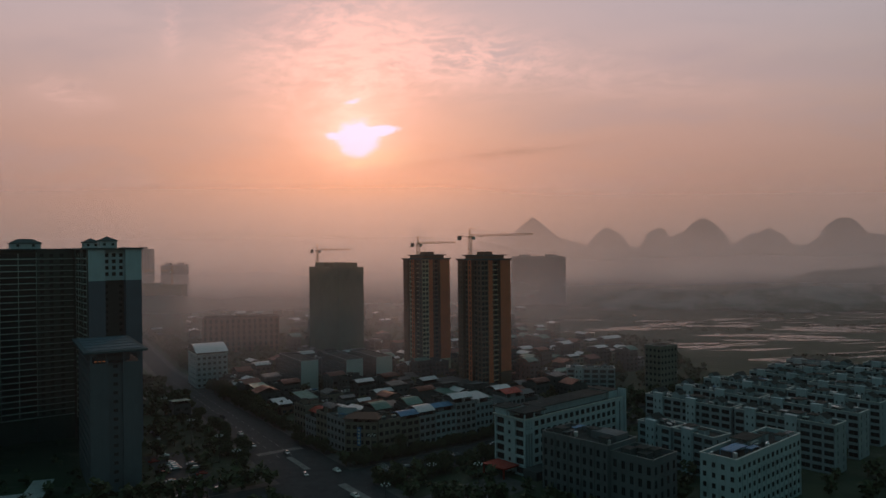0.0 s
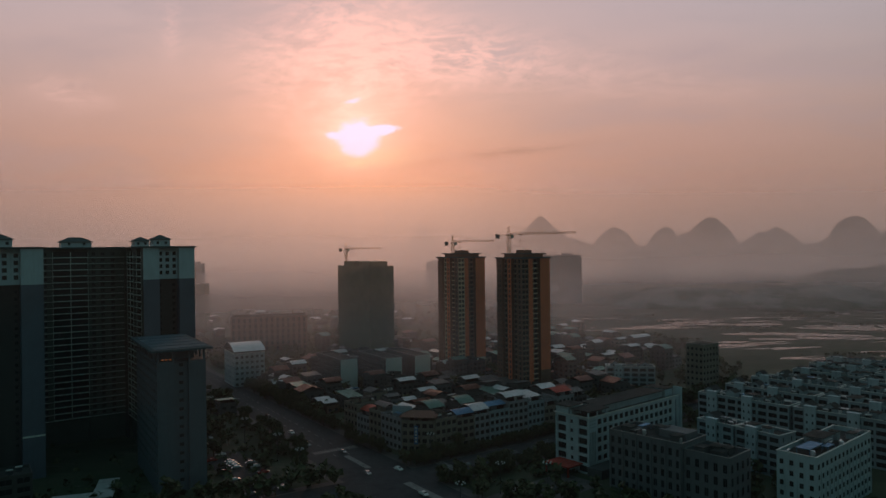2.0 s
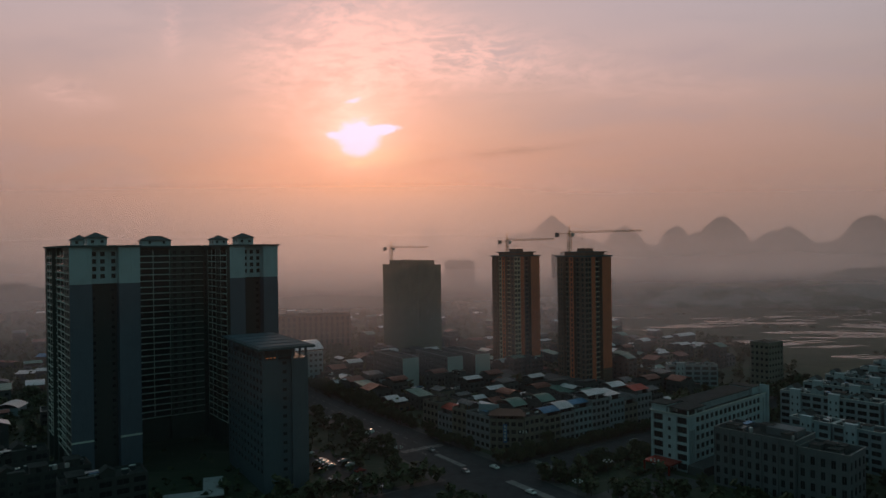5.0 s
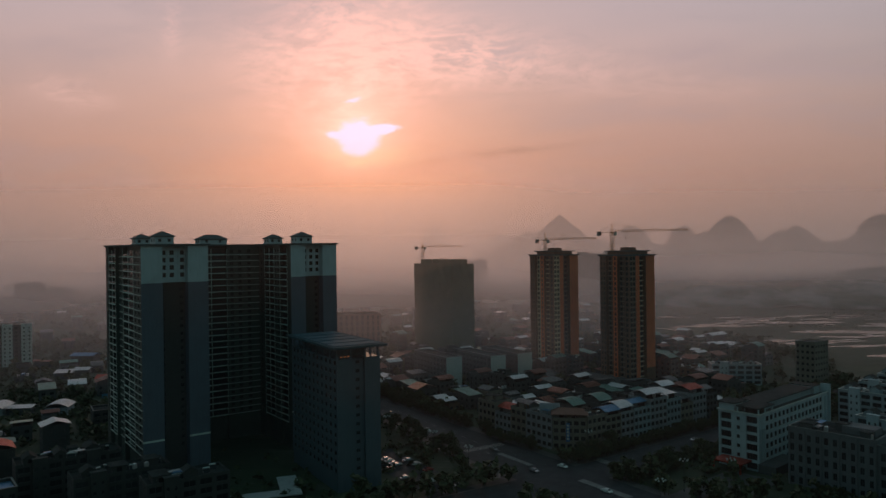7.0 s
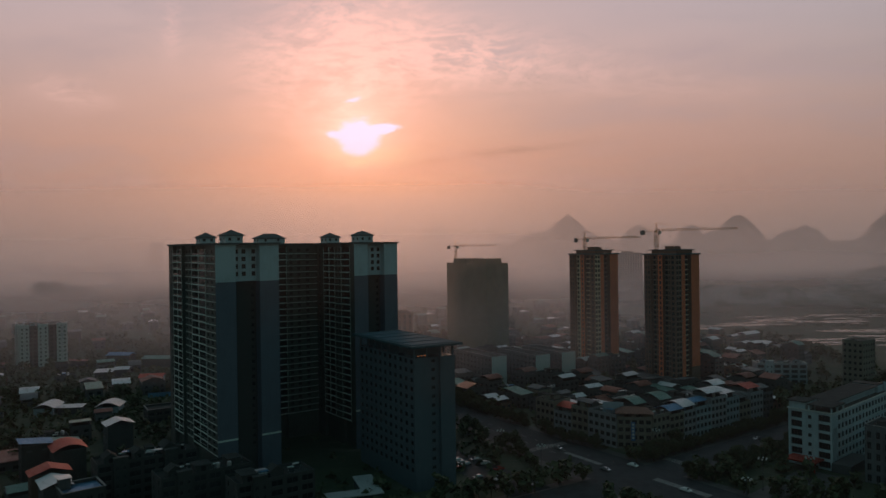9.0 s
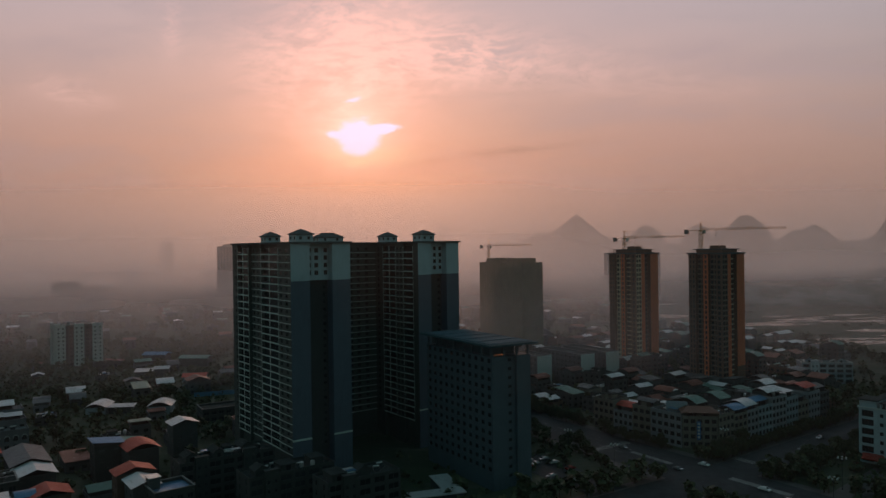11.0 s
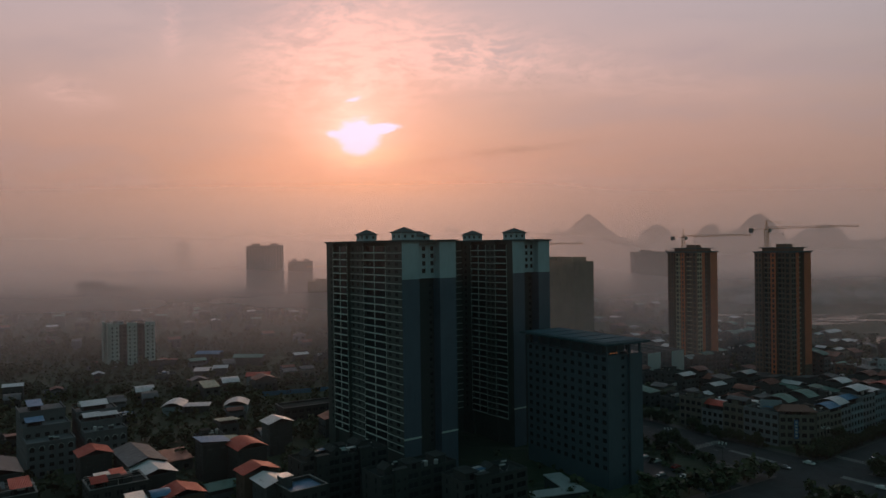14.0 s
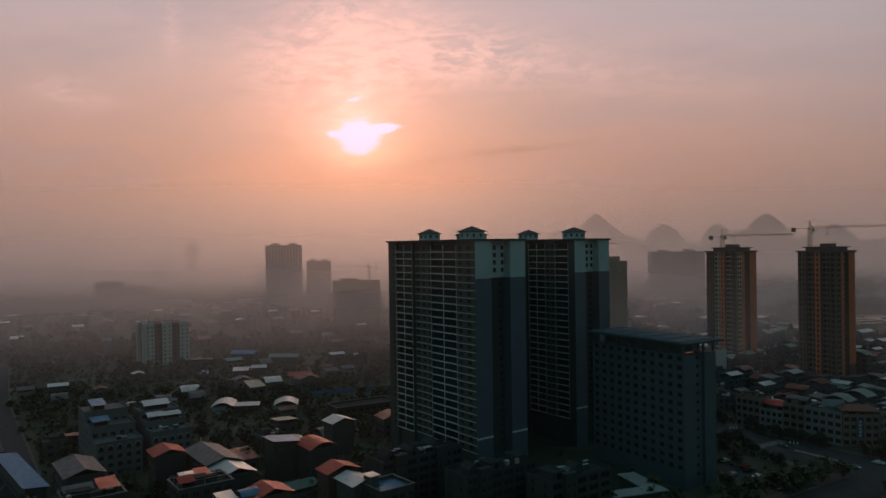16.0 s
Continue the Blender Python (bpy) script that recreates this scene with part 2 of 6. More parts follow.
road_paint = plain("road_paint", (0.24, 0.24, 0.235), 0.7)
bark = plain("bark", (0.10, 0.075, 0.05), 0.95)
rubber = plain("rubber", (0.02, 0.02, 0.02), 0.9)


def leaf_make(n):
    g = n.noise(n.pos, 0.8, 3)
    c = n.mix(n.random, (0.05, 0.068, 0.028), (0.08, 0.085, 0.036))
    surface(n, n.mix(n.span(g, 0.35, 0.7), c, (0.03, 0.045, 0.02)), 0.8)


leaf = material("leaf", leaf_make)


def ground_make(n):
    x, y, z = n.xyz(n.pos)
    big = n.noise(n.pos, 0.012, 5, 0.6)
    mid = n.noise(n.pos, 0.07, 5, 0.65)
    strip = n.noise(n.join(n.m("MULTIPLY", x, 0.016), n.m("MULTIPLY", y, 0.09), 0.0), 1.0, 5, 0.65)
    plot = n.put("ShaderNodeTexVoronoi")
    n.link(n.join(n.m("MULTIPLY", x, 0.018), n.m("MULTIPLY", y, 0.05), 0.0), plot.inputs["Vector"])
    plot.inputs["Scale"].default_value = 1.0
    c = n.mix(n.span(mid, 0.35, 0.65), (0.03, 0.052, 0.026), (0.06, 0.068, 0.042))
    c = n.mix(n.span(big, 0.4, 0.65), c, (0.055, 0.068, 0.036))
    c = n.mix(n.m("MULTIPLY", n.xyz(plot.outputs["Color"])[0], 0.6), c, (0.02, 0.032, 0.016))
    c = n.mix(n.span(strip, 0.56, 0.68, 0, 0.6), c, (0.11, 0.105, 0.08))
    surface(n, c, 0.95, bump=mid, height=0.3)


soil = material("field_ground", ground_make)


def hill_make(n):
    a = n.noise(n.pos, 0.012, 6, 0.65)
    c = n.mix(n.span(a, 0.42, 0.62), (0.05, 0.07, 0.045), (0.20, 0.19, 0.18))
    surface(n, c, 0.95, bump=a, height=12.0)


karst = material("karst_rock", hill_make)


def water_make(n):
    g = n.noise(n.pos, 0.05, 4)
    surface(n, n.mix(g, (0.06, 0.06, 0.055), (0.20, 0.18, 0.16)), n.span(g, 0.3, 0.7, 0.10, 0.30))


wet = material("paddy_water", water_make)


def mist_material(name, low, high, fade, crest, clear):
    """A veil of suspended droplets: light passes through, mostly a little turned aside; it thins with height."""
    mat = bpy.data.materials.new(name)
    mat.use_nodes = True
    n = Nodes(mat.node_tree)
    pos = n.put("ShaderNodeNewGeometry").outputs["Position"]
    x, y, z = n.xyz(pos)
    bank = n.noise(n.join(n.m("MULTIPLY", x, 0.004), n.m("MULTIPLY", y, 0.01), n.m("MULTIPLY", z, 0.009)), 1.0, 3, 0.5)
    thin = n.m("EXPONENT", n.m("DIVIDE", z, -fade))
    rel = n.m("DIVIDE", z, crest * 0.62)
    top = n.m("EXPONENT", n.m("MULTIPLY", n.m("MULTIPLY", rel, rel), -1.0))
    depth = n.m("MULTIPLY", n.m("ADD", n.m("MULTIPLY", n.m("MULTIPLY", thin, low), n.span(bank, 0.2, 0.8, 0.7, 1.3)), high), n.m("MULTIPLY", n.m("MULTIPLY", top, n.span(z, -4.0, 42.0)), n.span(x, -30.0, 260.0, 1.3, clear)))
    a = n.m("SUBTRACT", 1.0, n.m("EXPONENT", n.m("MULTIPLY", depth, -1.0)), clamp=True)
    drops, wide = n.put("ShaderNodeBsdfRefraction"), n.put("ShaderNodeBsdfTranslucent")
    drops.inputs["Color"].default_value, drops.inputs["Roughness"].default_value, drops.inputs["IOR"].default_value = (*MIST_HUE, 1), 1.0, 1.38
    wide.inputs[0].default_value = (0.88, 0.94, 1.0, 1)
    body, mixed = n.put("ShaderNodeMixShader"), n.put("ShaderNodeMixShader")
    body.inputs[0].default_value = 0.70
    n.link(drops.outputs[0], body.inputs[1])
    n.link(wide.outputs[0], body.inputs[2])
    n.link(a, mixed.inputs[0])
    n.link(n.put("ShaderNodeBsdfTransparent").outputs[0], mixed.inputs[1])
    n.link(body.outputs[0], mixed.inputs[2])
    n.link(mixed.outputs[0], n.put("ShaderNodeOutputMaterial").inputs[0])
    return mat


MIST_HUE = (0.54, 0.45, 0.43)


# ---- building tools ----
class Shape:
    """Collects faces for one mesh; each face carries the index of its material."""

    def __init__(self):
        self.verts, self.faces, self.slots = [], [], []

    def face(self, points, slot=0):
        k = len(self.verts)
        self.verts += [tuple(p) for p in points]
        self.faces.append(tuple(range(k, k + len(points))))
        self.slots.append(slot)

    def box(self, x0, x1, y0, y1, z0, z1, slot=0, m=None, open_bottom=False):
        c = [Vector((x, y, z)) for z in (z0, z1) for y in (y0, y1) for x in (x0, x1)]
        if m is not None:
            c = [m @ p for p in c]
        k = len(self.verts)
        self.verts += [tuple(p) for p in c]
        sides = [(4, 5, 7, 6), (0, 1, 5, 4), (1, 3, 7, 5), (3, 2, 6, 7), (2, 0, 4, 6)]
        if not open_bottom:
            sides.append((0, 2, 3, 1))
        for s in sides:
            self.faces.append(tuple(k + i for i in s))
            self.slots.append(slot)

    def bar(self, a, b, r, slot=0, sides=4, r2=None):
        """A straight tapered rod from a to b."""
        a, b = Vector(a), Vector(b)
        q = (b - a).to_track_quat("Z", "Y")
        k = len(self.verts)
        for p, rad in ((a, r), (b, r if r2 is None else r2)):
            for i in range(sides):
                t = 2 * math.pi * (i + 0.5) / sides
                self.verts.append(tuple(p + q @ Vector((rad * math.cos(t), rad * math.sin(t), 0))))
        for i in range(sides):
            j = (i + 1) % sides
            self.faces.append((k + i, k + j, k + sides + j, k + sides + i))
            self.slots.append(slot)
        self.faces += [tuple(k + i for i in reversed(range(sides))), tuple(k + sides + i for i in range(sides))]
        self.slots += [slot, slot]

    def facade(self, start, along, width, z0, z1, cols, rows, depth=0.22, slot=0):
        """A wall from start along a level unit direction, with real openings cols x rows and their reveals.
        Its outside lies to the right of the direction. Gives the openings' middles."""
        start, along = Vector(start), Vector(along)
        inward = Vector((-along.y, along.x, 0)) * depth
        xs = sorted({0.0, width, *[v for c in cols for v in c]})
        zs = sorted({z0, z1, *[v for r in rows for v in r]})
        opens_x, opens_z = set(cols), set(rows)

        def p(x, z, deep=False):
            q = start + along * x + (inward if deep else Vector())
            return (q.x, q.y, z)
        # runs of plain wall are merged level by level
        for za, zb in zip(zs, zs[1:]):
            if (za, zb) not in opens_z:
                self.face([p(0, za), p(width, za), p(width, zb), p(0, zb)], slot)
                continue
            for xa, xb in zip(xs, xs[1:]):
                if (xa, xb) in opens_x:
                    self.face([p(xa, za), p(xa, za, True), p(xa, zb, True), p(xa, zb)], slot)
                    self.face([p(xb, za, True), p(xb, za), p(xb, zb), p(xb, zb, True)], slot)
                    self.face([p(xa, za), p(xb, za), p(xb, za, True), p(xa, za, True)], slot)
                    self.face([p(xa, zb, True), p(xb, zb, True), p(xb, zb), p(xa, zb)], slot)
                else:
                    self.face([p(xa, za), p(xb, za), p(xb, zb), p(xa, zb)], slot)
        turn = math.atan2(along.y, along.x)
        spots = []
        for (xa, xb) in cols:
            for (za, zb) in rows:
                q = start + along * ((xa + xb) / 2) + inward
                spots.append((Matrix.Translation((q.x, q.y, (za + zb) / 2)) @ Matrix.Rotation(turn, 4, "Z"), xb - xa, zb - za))
        return spots

    def mesh(self, name, mats):
        me = bpy.data.meshes.new(name)
        me.from_pydata(self.verts, [], self.faces)
        for mat in mats:
            me.materials.append(mat)
        if len(mats) > 1:
            me.polygons.foreach_set("material_index", self.slots)
        me.update()
        return me


def part(name, shape, mats, parent=None, label="", m=None, kind=""):
    """Links a shape, or a mesh that is shared, as one object under a thing."""
    mats = mats if isinstance(mats, (list, tuple)) else [mats]
    ob = new(name, shape.mesh(name, mats) if isinstance(shape, Shape) else shape)
    if parent is not None:
        ob.parent = parent
    if m is not None:
        ob.matrix_basis = m
    return tagged(ob, label, kind=kind)


def thing(name, label, category, m, group="", kind=""):
    ob = new(name)
    ob.matrix_basis = m
    ob.empty_display_size = 1.0
    return tagged(ob, label, category, group, kind)


def add_window(shape, w, h, m=None, mullions=1, frame_w=0.07):
    """Frame, mullions and pane in the opening's plane, facing -y."""
    o = m or Matrix()
    shape.face([o @ Vector(p) for p in ((-w / 2, -0.03, -h / 2), (w / 2, -0.03, -h / 2), (w / 2, -0.03, h / 2), (-w / 2, -0.03, h / 2))], 1)
    f = frame_w
    for b in ((-w / 2, w / 2, -h / 2, -h / 2 + f), (-w / 2, w / 2, h / 2 - f, h / 2), (-w / 2, -w / 2 + f, -h / 2 + f, h / 2 - f), (w / 2 - f, w / 2, -h / 2 + f, h / 2 - f)):
        shape.box(b[0], b[1], -0.10, -0.02, b[2], b[3], 0, o)
    for i in range(mullions):
        x = -w / 2 + w * (i + 1) / (mullions + 1)
        shape.box(x - f / 2, x + f / 2, -0.09, -0.02, -h / 2 + f, h / 2 - f, 0, o)


WINDOW_MESHES = {}


def window_mesh(w, h, mullions=1, frame_mat=None):
    key = (round(w, 2), round(h, 2), mullions, frame_mat.name if frame_mat else "")
    if key not in WINDOW_MESHES:
        s = Shape()
        add_window(s, w, h, None, mullions)
        WINDOW_MESHES[key] = s.mesh("window", [frame_mat or window_bar, glass])
    return WINDOW_MESHES[key]


def put_windows(parent, spots, single=True, limit=280, mullions=1):
    """Windows into their openings: singly, or joined where they are too small to pick apart."""
    rest = Shape()
    for i, (m, w, h) in enumerate(spots):
        if single and i < limit:
            part("window", window_mesh(w, h, mullions), [], parent, m=m)
        else:
            o = m
            rest.face([o @ Vector(p) for p in ((-w / 2, -0.03, -h / 2), (w / 2, -0.03, -h / 2), (w / 2, -0.03, h / 2), (-w / 2, -0.03, h / 2))], 1)
            rest.box(-0.04, 0.04, -0.08, -0.02, -h / 2, h / 2, 0, o)
            rest.box(-w / 2, w / 2, -0.14, -0.02, -h / 2 - 0.06, -h / 2 + 0.05, 0, o)
    if rest.faces:
        part("window_rows", rest, [window_bar, glass], parent, kind="stuff")


def even(width, n, w, margin=None):
    """n openings of width w spread over a wall."""
    margin = margin if margin is not None else (width / n - w) / 2
    step = (width - 2 * margin - w) / max(n - 1, 1)
    return [(round(margin + i * step, 3), round(margin + i * step + w, 3)) for i in range(n)]


def levels(n, sh, sill, h, first=0.0):
    return [(round(first + k * sh + sill, 3), round(first + k * sh + sill + h, 3)) for k in range(n)]


SIDES = {"f": 0, "r": 1, "b": 2, "l": 3}


def block(name, label, category, m, w, d, storeys, sh, wall, spec, parapet=0.9, roof=None, single=True, group="", base=0.0, bands=None, sills=(0.95, 1.55), coping=True):
    """A flat-roofed building: x along the front, y to the back. spec: per side the number and width of the openings on a floor."""
    ob = thing(name, label, category, m, group)
    h = base + storeys * sh
    s = Shape()
    spots = []
    for key, k in SIDES.items():
        start = [(0, 0, 0), (w, 0, 0), (w, d, 0), (0, d, 0)][k]
        along = [(1, 0, 0), (0, 1, 0), (-1, 0, 0), (0, -1, 0)][k]
        width = w if k % 2 == 0 else d
        if key in spec:
            n, ww = spec[key]
            spots += s.facade(start, along, width, 0, h + parapet, even(width, n, ww), levels(storeys, sh, sills[0], sills[1], base))
        else:
            s.facade(start, along, width, 0, h + parapet, [], [])
    # parapet's inside and top
    t = 0.25
    for x0, x1, y0, y1 in ((0, w, 0, t), (0, w, d - t, d), (0, t, t, d - t), (w - t, w, t, d - t)):
        s.face([(x0, y0, h + parapet), (x1, y0, h + parapet), (x1, y1, h + parapet), (x0, y1, h + parapet)])
    for a, b in (((t, t), (w - t, t)), ((w - t, t), (w - t, d - t)), ((w - t, d - t), (t, d - t)), ((t, d - t), (t, t))):
        s.face([(b[0], b[1], h - 0.1), (a[0], a[1], h - 0.1), (a[0], a[1], h + parapet), (b[0], b[1], h + parapet)])
    part("wall", s, wall, ob)
    r = Shape()
    r.box(t, w - t, t, d - t, h - 0.25, h)
    part("roof", r, roof or roof_felt, ob)
    if coping:
        c = Shape()
        e = 0.18
        for x0, x1, y0, y1 in ((-e, w + e, -e, t + e), (-e, w + e, d - t - e, d + e), (-e, t + e, t + e, d - t - e), (w - t - e, w + e, t + e, d - t - e)):
            c.box(x0, x1, y0, y1, h + parapet + 0.003, h + parapet + 0.16)
        part("coping", c, white_trim if wall in (white_tile, white_wall) else concrete, ob)
    put_windows(ob, spots, single)
    return ob


def hip_roof(shape, x0, x1, y0, y1, z, rise, eave=0.5, slot=0):
    x0, x1, y0, y1 = x0 - eave, x1 + eave, y0 - eave, y1 + eave
    k = min(x1 - x0, y1 - y0) / 2
    if x1 - x0 >= y1 - y0:
        a, b = (x0 + k, (y0 + y1) / 2, z + rise), (x1 - k, (y0 + y1) / 2, z + rise)
    else:
        a, b = ((x0 + x1) / 2, y0 + k, z + rise), ((x0 + x1) / 2, y1 - k, z + rise)
    c = [(x0, y0, z), (x1, y0, z), (x1, y1, z), (x0, y1, z)]
    low = [(p[0], p[1], z - 0.25) for p in c]
    if x1 - x0 >= y1 - y0:
        tops = [[c[0], c[1], b, a], [c[1], c[2], b], [c[2], c[3], a, b], [c[3], c[0], a]]
    else:
        tops = [[c[0], c[1], a], [c[1], c[2], b, a], [c[2], c[3], b], [c[3], c[0], a, b]]
    for f in tops:
        shape.face(f, slot)
    for i in range(4):
        j = (i + 1) % 4
        shape.face([low[i], low[j], c[j], c[i]], slot)
    shape.face(list(reversed(low)), slot)


def canopy(parent, x0, x1, y0, y1, z, mat, style, rng):
    """A sheet-metal shelter on posts over a roof terrace: gabled, arched or lean-to."""
    s = Shape()
    wid, dep = x1 - x0, y1 - y0
    n = {"gable": 2, "arch": 7, "lean": 1}[style]
    rise = {"gable": 0.16, "arch": 0.17, "lean": 0.12}[style] * dep
    prof = []
    for i in range(n + 1):
        t = i / n
        hz = {"gable": 1 - abs(2 * t - 1), "arch": math.sin(math.pi * t), "lean": t}[style] * rise
        prof.append((y0 + dep * t, z + hz))
    for (ya, za), (yb, zb) in zip(prof, prof[1:]):
        s.face([(x0, ya, za), (x1, ya, za), (x1, yb, zb), (x0, yb, zb)])
        s.face([(x0, yb, zb - 0.09), (x1, yb, zb - 0.09), (x1, ya, za - 0.09), (x0, ya, za - 0.09)])
        s.face([(x0, ya, za - 0.09), (x0, ya, za), (x0, yb, zb), (x0, yb, zb - 0.09)])
        s.face([(x1, ya, za), (x1, ya, za - 0.09), (x1, yb, zb - 0.09), (x1, yb, zb)])
    for (ya, za) in (prof[0], prof[-1]):
        s.face([(x0, ya, za - 0.09), (x1, ya, za - 0.09), (x1, ya, za), (x0, ya, za)])
    part("canopy_sheet", s, mat, parent, {tin_blue: "blue sheet-metal", tin_white: "pale sheet-metal", tin_grey: "grey sheet-metal", tin_red: "rust-red sheet-metal", tin_rust: "dull rusty sheet-metal", tin_green: "green sheet-metal"}[mat])
    # low brick walls carry it at the back and the sides
    p = Shape()
    zb, ya, yb, t = z - 2.6, y0 + 0.9, y1 - 0.9, 0.2
    ring = [(x0 + 0.9, ya), (x0 + 0.9, yb), (x1 - 0.9, yb), (x1 - 0.9, ya)]
    inner = [(x0 + 0.9 + t, ya), (x0 + 0.9 + t, yb - t), (x1 - 0.9 - t, yb - t), (x1 - 0.9 - t, ya)]
    k = len(p.verts)
    for hz in (zb, z + 0.02):
        p.verts += [(*q, hz) for q in ring] + [(*q, hz) for q in inner]
    for i in range(3):
        p.faces += [(i + 1, i, i + 8, i + 9), (i + 4, i + 5, i + 13, i + 12), (i + 8, i + 12, i + 13, i + 9)]
    p.faces += [(0, 4, 12, 8), (7, 3, 11, 15)]
    p.slots += [0] * len(p.faces)
    part("shelter_wall", p, grey_wall, parent)


def place(x, y, angle, z=0.0):
    return pose(x, y, z, 0, 0, angle)


# ---- ground, roads, distance ----
g = Shape()
g.face([(-5200, -900, 0), (5200, -900, 0), (5200, 4900, 0), (-5200, 4900, 0)])
part("ground", g, soil, None, "dark patchwork of fields and bare town soil", kind="structure")["category"] = "ground"

AVENUE_HALF = (15.0, 15.0, 6.5, 6.5)
AVENUE = ((38.0, 150.0), (-62.0, 302.0), (-210.0, 538.0), (-330.0, 760.0))
LANE = ((-360.0, 215.0), (-384.0, 290.0), (-411.0, 329.0), (-474.0, 419.0), (-560.0, 560.0))
STREET = ((-330.0, 98.0), (-36.0, 284.0), (60.0, 354.0), (160.0, 432.0))


def ribbon(points, halves, z, lift=0.0):
    s = Shape()
    pts = [Vector(p) for p in points]
    rims = []
    for i, p in enumerate(pts):
        a, b = pts[max(i - 1, 0)], pts[min(i + 1, len(pts) - 1)]
        d = (b - a).normalized()
        nrm = Vector((d.y, -d.x))
        rims.append((p - nrm * halves[i], p + nrm * halves[i]))
    for (l0, r0), (l1, r1) in zip(rims, rims[1:]):
        s.face([(r0.x, r0.y, z), (r1.x, r1.y, z), (l1.x, l1.y, z), (l0.x, l0.y, z)])
        if lift:
            for a, b in ((r0, r1), (l1, l0)):
                s.face([(b.x, b.y, z - lift), (b.x, b.y, z), (a.x, a.y, z), (a.x, a.y, z - lift)])
    return s


for i, (pts, halves) in enumerate(((AVENUE, AVENUE_HALF), (STREET, (9.0,) * 4), (LANE, (4.5,) * 5))):
    wide = [h + (4.5 if i < 2 else 1.2) for h in halves]
    part("pavement_%d" % (i + 1), ribbon(pts, wide, 0.02 + 0.01 * i), paving, None, "worn paved footway along the road", kind="structure")["category"] = "pavement"
    part("road_%d" % (i + 1), ribbon(pts, halves, 0.06 + 0.012 * i), asphalt, None, "dark asphalt road with worn lane lines", kind="structure")["category"] = "road"

rng = random.Random(5)

# karst hills: bearing (x over y), distance, top above the eye over distance, half width over distance, steepness, depth of relief
HILLS = [(0.125, 2530, 0.0425, 0.085, 1.15, 0.10), (0.085, 2720, 0.0200, 0.090, 1.3, 0.12), (0.165, 2650, 0.012, 0.085, 1.4, 0.12), (0.228, 2900, 0.0262, 0.044, 1.9, 0.10), (0.299, 2700, 0.0260, 0.038, 1.9, 0.10),
         (0.362, 2545, 0.0382, 0.054, 1.9, 0.10), (0.330, 2600, 0.018, 0.055, 1.7, 0.12), (0.452, 2480, 0.0240, 0.066, 1.5, 0.14), (0.430, 2520, 0.018, 0.06, 1.4, 0.14), (0.559, 1880, 0.0370, 0.048, 2.8, 0.08), (0.530, 1930, 0.012, 0.050, 1.8, 0.12), (0.600, 1900, 0.016, 0.070, 1.8, 0.12),
         (-0.035, 4200, 0.030, 0.034, 1.6, 0.12), (0.06, 4000, 0.018, 0.05, 1.6, 0.12), (0.52, 2620, 0.002, 0.11, 2.0, 0.14), (0.41, 2640, 0.004, 0.10, 2.0, 0.14), (0.24, 2700, 0.002, 0.12, 2.0, 0.14),
         (0.40, 1900, -0.022, 0.17, 2.2, 0.35), (0.62, 1500, -0.030, 0.16, 2.2, 0.35), (0.24, 2000, -0.024, 0.13, 2.2, 0.35), (0.50, 1090, -0.056, 0.15, 2.2, 0.45), (0.30, 1110, -0.058, 0.12, 2.2, 0.45)]
for bearing, hy, rise, half, steep, relief in HILLS:
    hx, hw, hh = bearing * hy, half * hy, 90 + rise * hy
    s = Shape()
    rings, seg = 24, 52
    off = Vector((hx * 0.013, hy * 0.017, 0))
    for j in range(rings + 1):
        t = j / rings
        for i in range(seg):
            a = 2 * math.pi * i / seg
            wob = 1 + 0.18 * noise.fractal(Vector((math.cos(a), math.sin(a), 0)) * 1.3 + off, 1.0, 2.0, 3)
            q = 1.2 * (1 - t)
            px, py = hw * q * wob * math.cos(a), hw * q * wob * math.sin(a) * 0.8
            z = hh * max(0.0, 1 - min(q, 1.0) ** steep)
            rough = noise.fractal(Vector((px / hw * 2.6, py / hw * 2.6, 0)) + off, 0.9, 2.0, 6)
            s.verts.append((px, py, z * (1 + relief * (rough - 0.5) * min(1.0, 1.6 * q)) - (2.0 if j == 0 else 0)))
    for j in range(rings):
        for i in range(seg):
            k = (i + 1) % seg
            s.faces.append((j * seg + i, j * seg + k, (j + 1) * seg + k, (j + 1) * seg + i))
            s.slots.append(0)
    ob = part("hill", s, karst, None, "steep rounded karst hill fading into morning mist" if rise > 0 else "low wooded rise half hidden by mist", place(hx, hy, 0))
    ob.data.polygons.foreach_set("use_smooth", [True] * len(ob.data.polygons))
    tagged(ob, category="hill", group="hills on the skyline")

# veils of morning mist over the plain: distance, depth near the ground, depth above, scale height, crest, thinning over the fields
MIST = [(212, 0.0, 0.018, 40, 190, 0.6), (440, 0.26, 0.04, 40, 130, 0.5), (572, 0.38, 0.06, 45, 145, 0.45), (740, 0.42, 0.13, 52, 160, 0.5),
        (930, 0.42, 0.20, 60, 190, 0.6), (1270, 0.50, 0.36, 70, 240, 0.8), (1620, 0.60, 0.98, 80, 320, 1.0), (3000, 0.9, 0.6, 100, 400, 1.0)]
for my, low, high, fade, crest, clear in MIST:
    s = Shape()
    high_edge = 120 + 0.42 * my
    s.face([(-5000, my, -0.5), (5000, my, -0.5), (5000, my, high_edge), (-5000, my, high_edge)])
    part("mist", s, mist_material("mist_droplets", low, high, fade, crest, clear), None, "thin bank of pinkish morning mist over the plain", kind="structure")["category"] = "mist"

# flooded fields: long wet strips side by side
rng = random.Random(11)


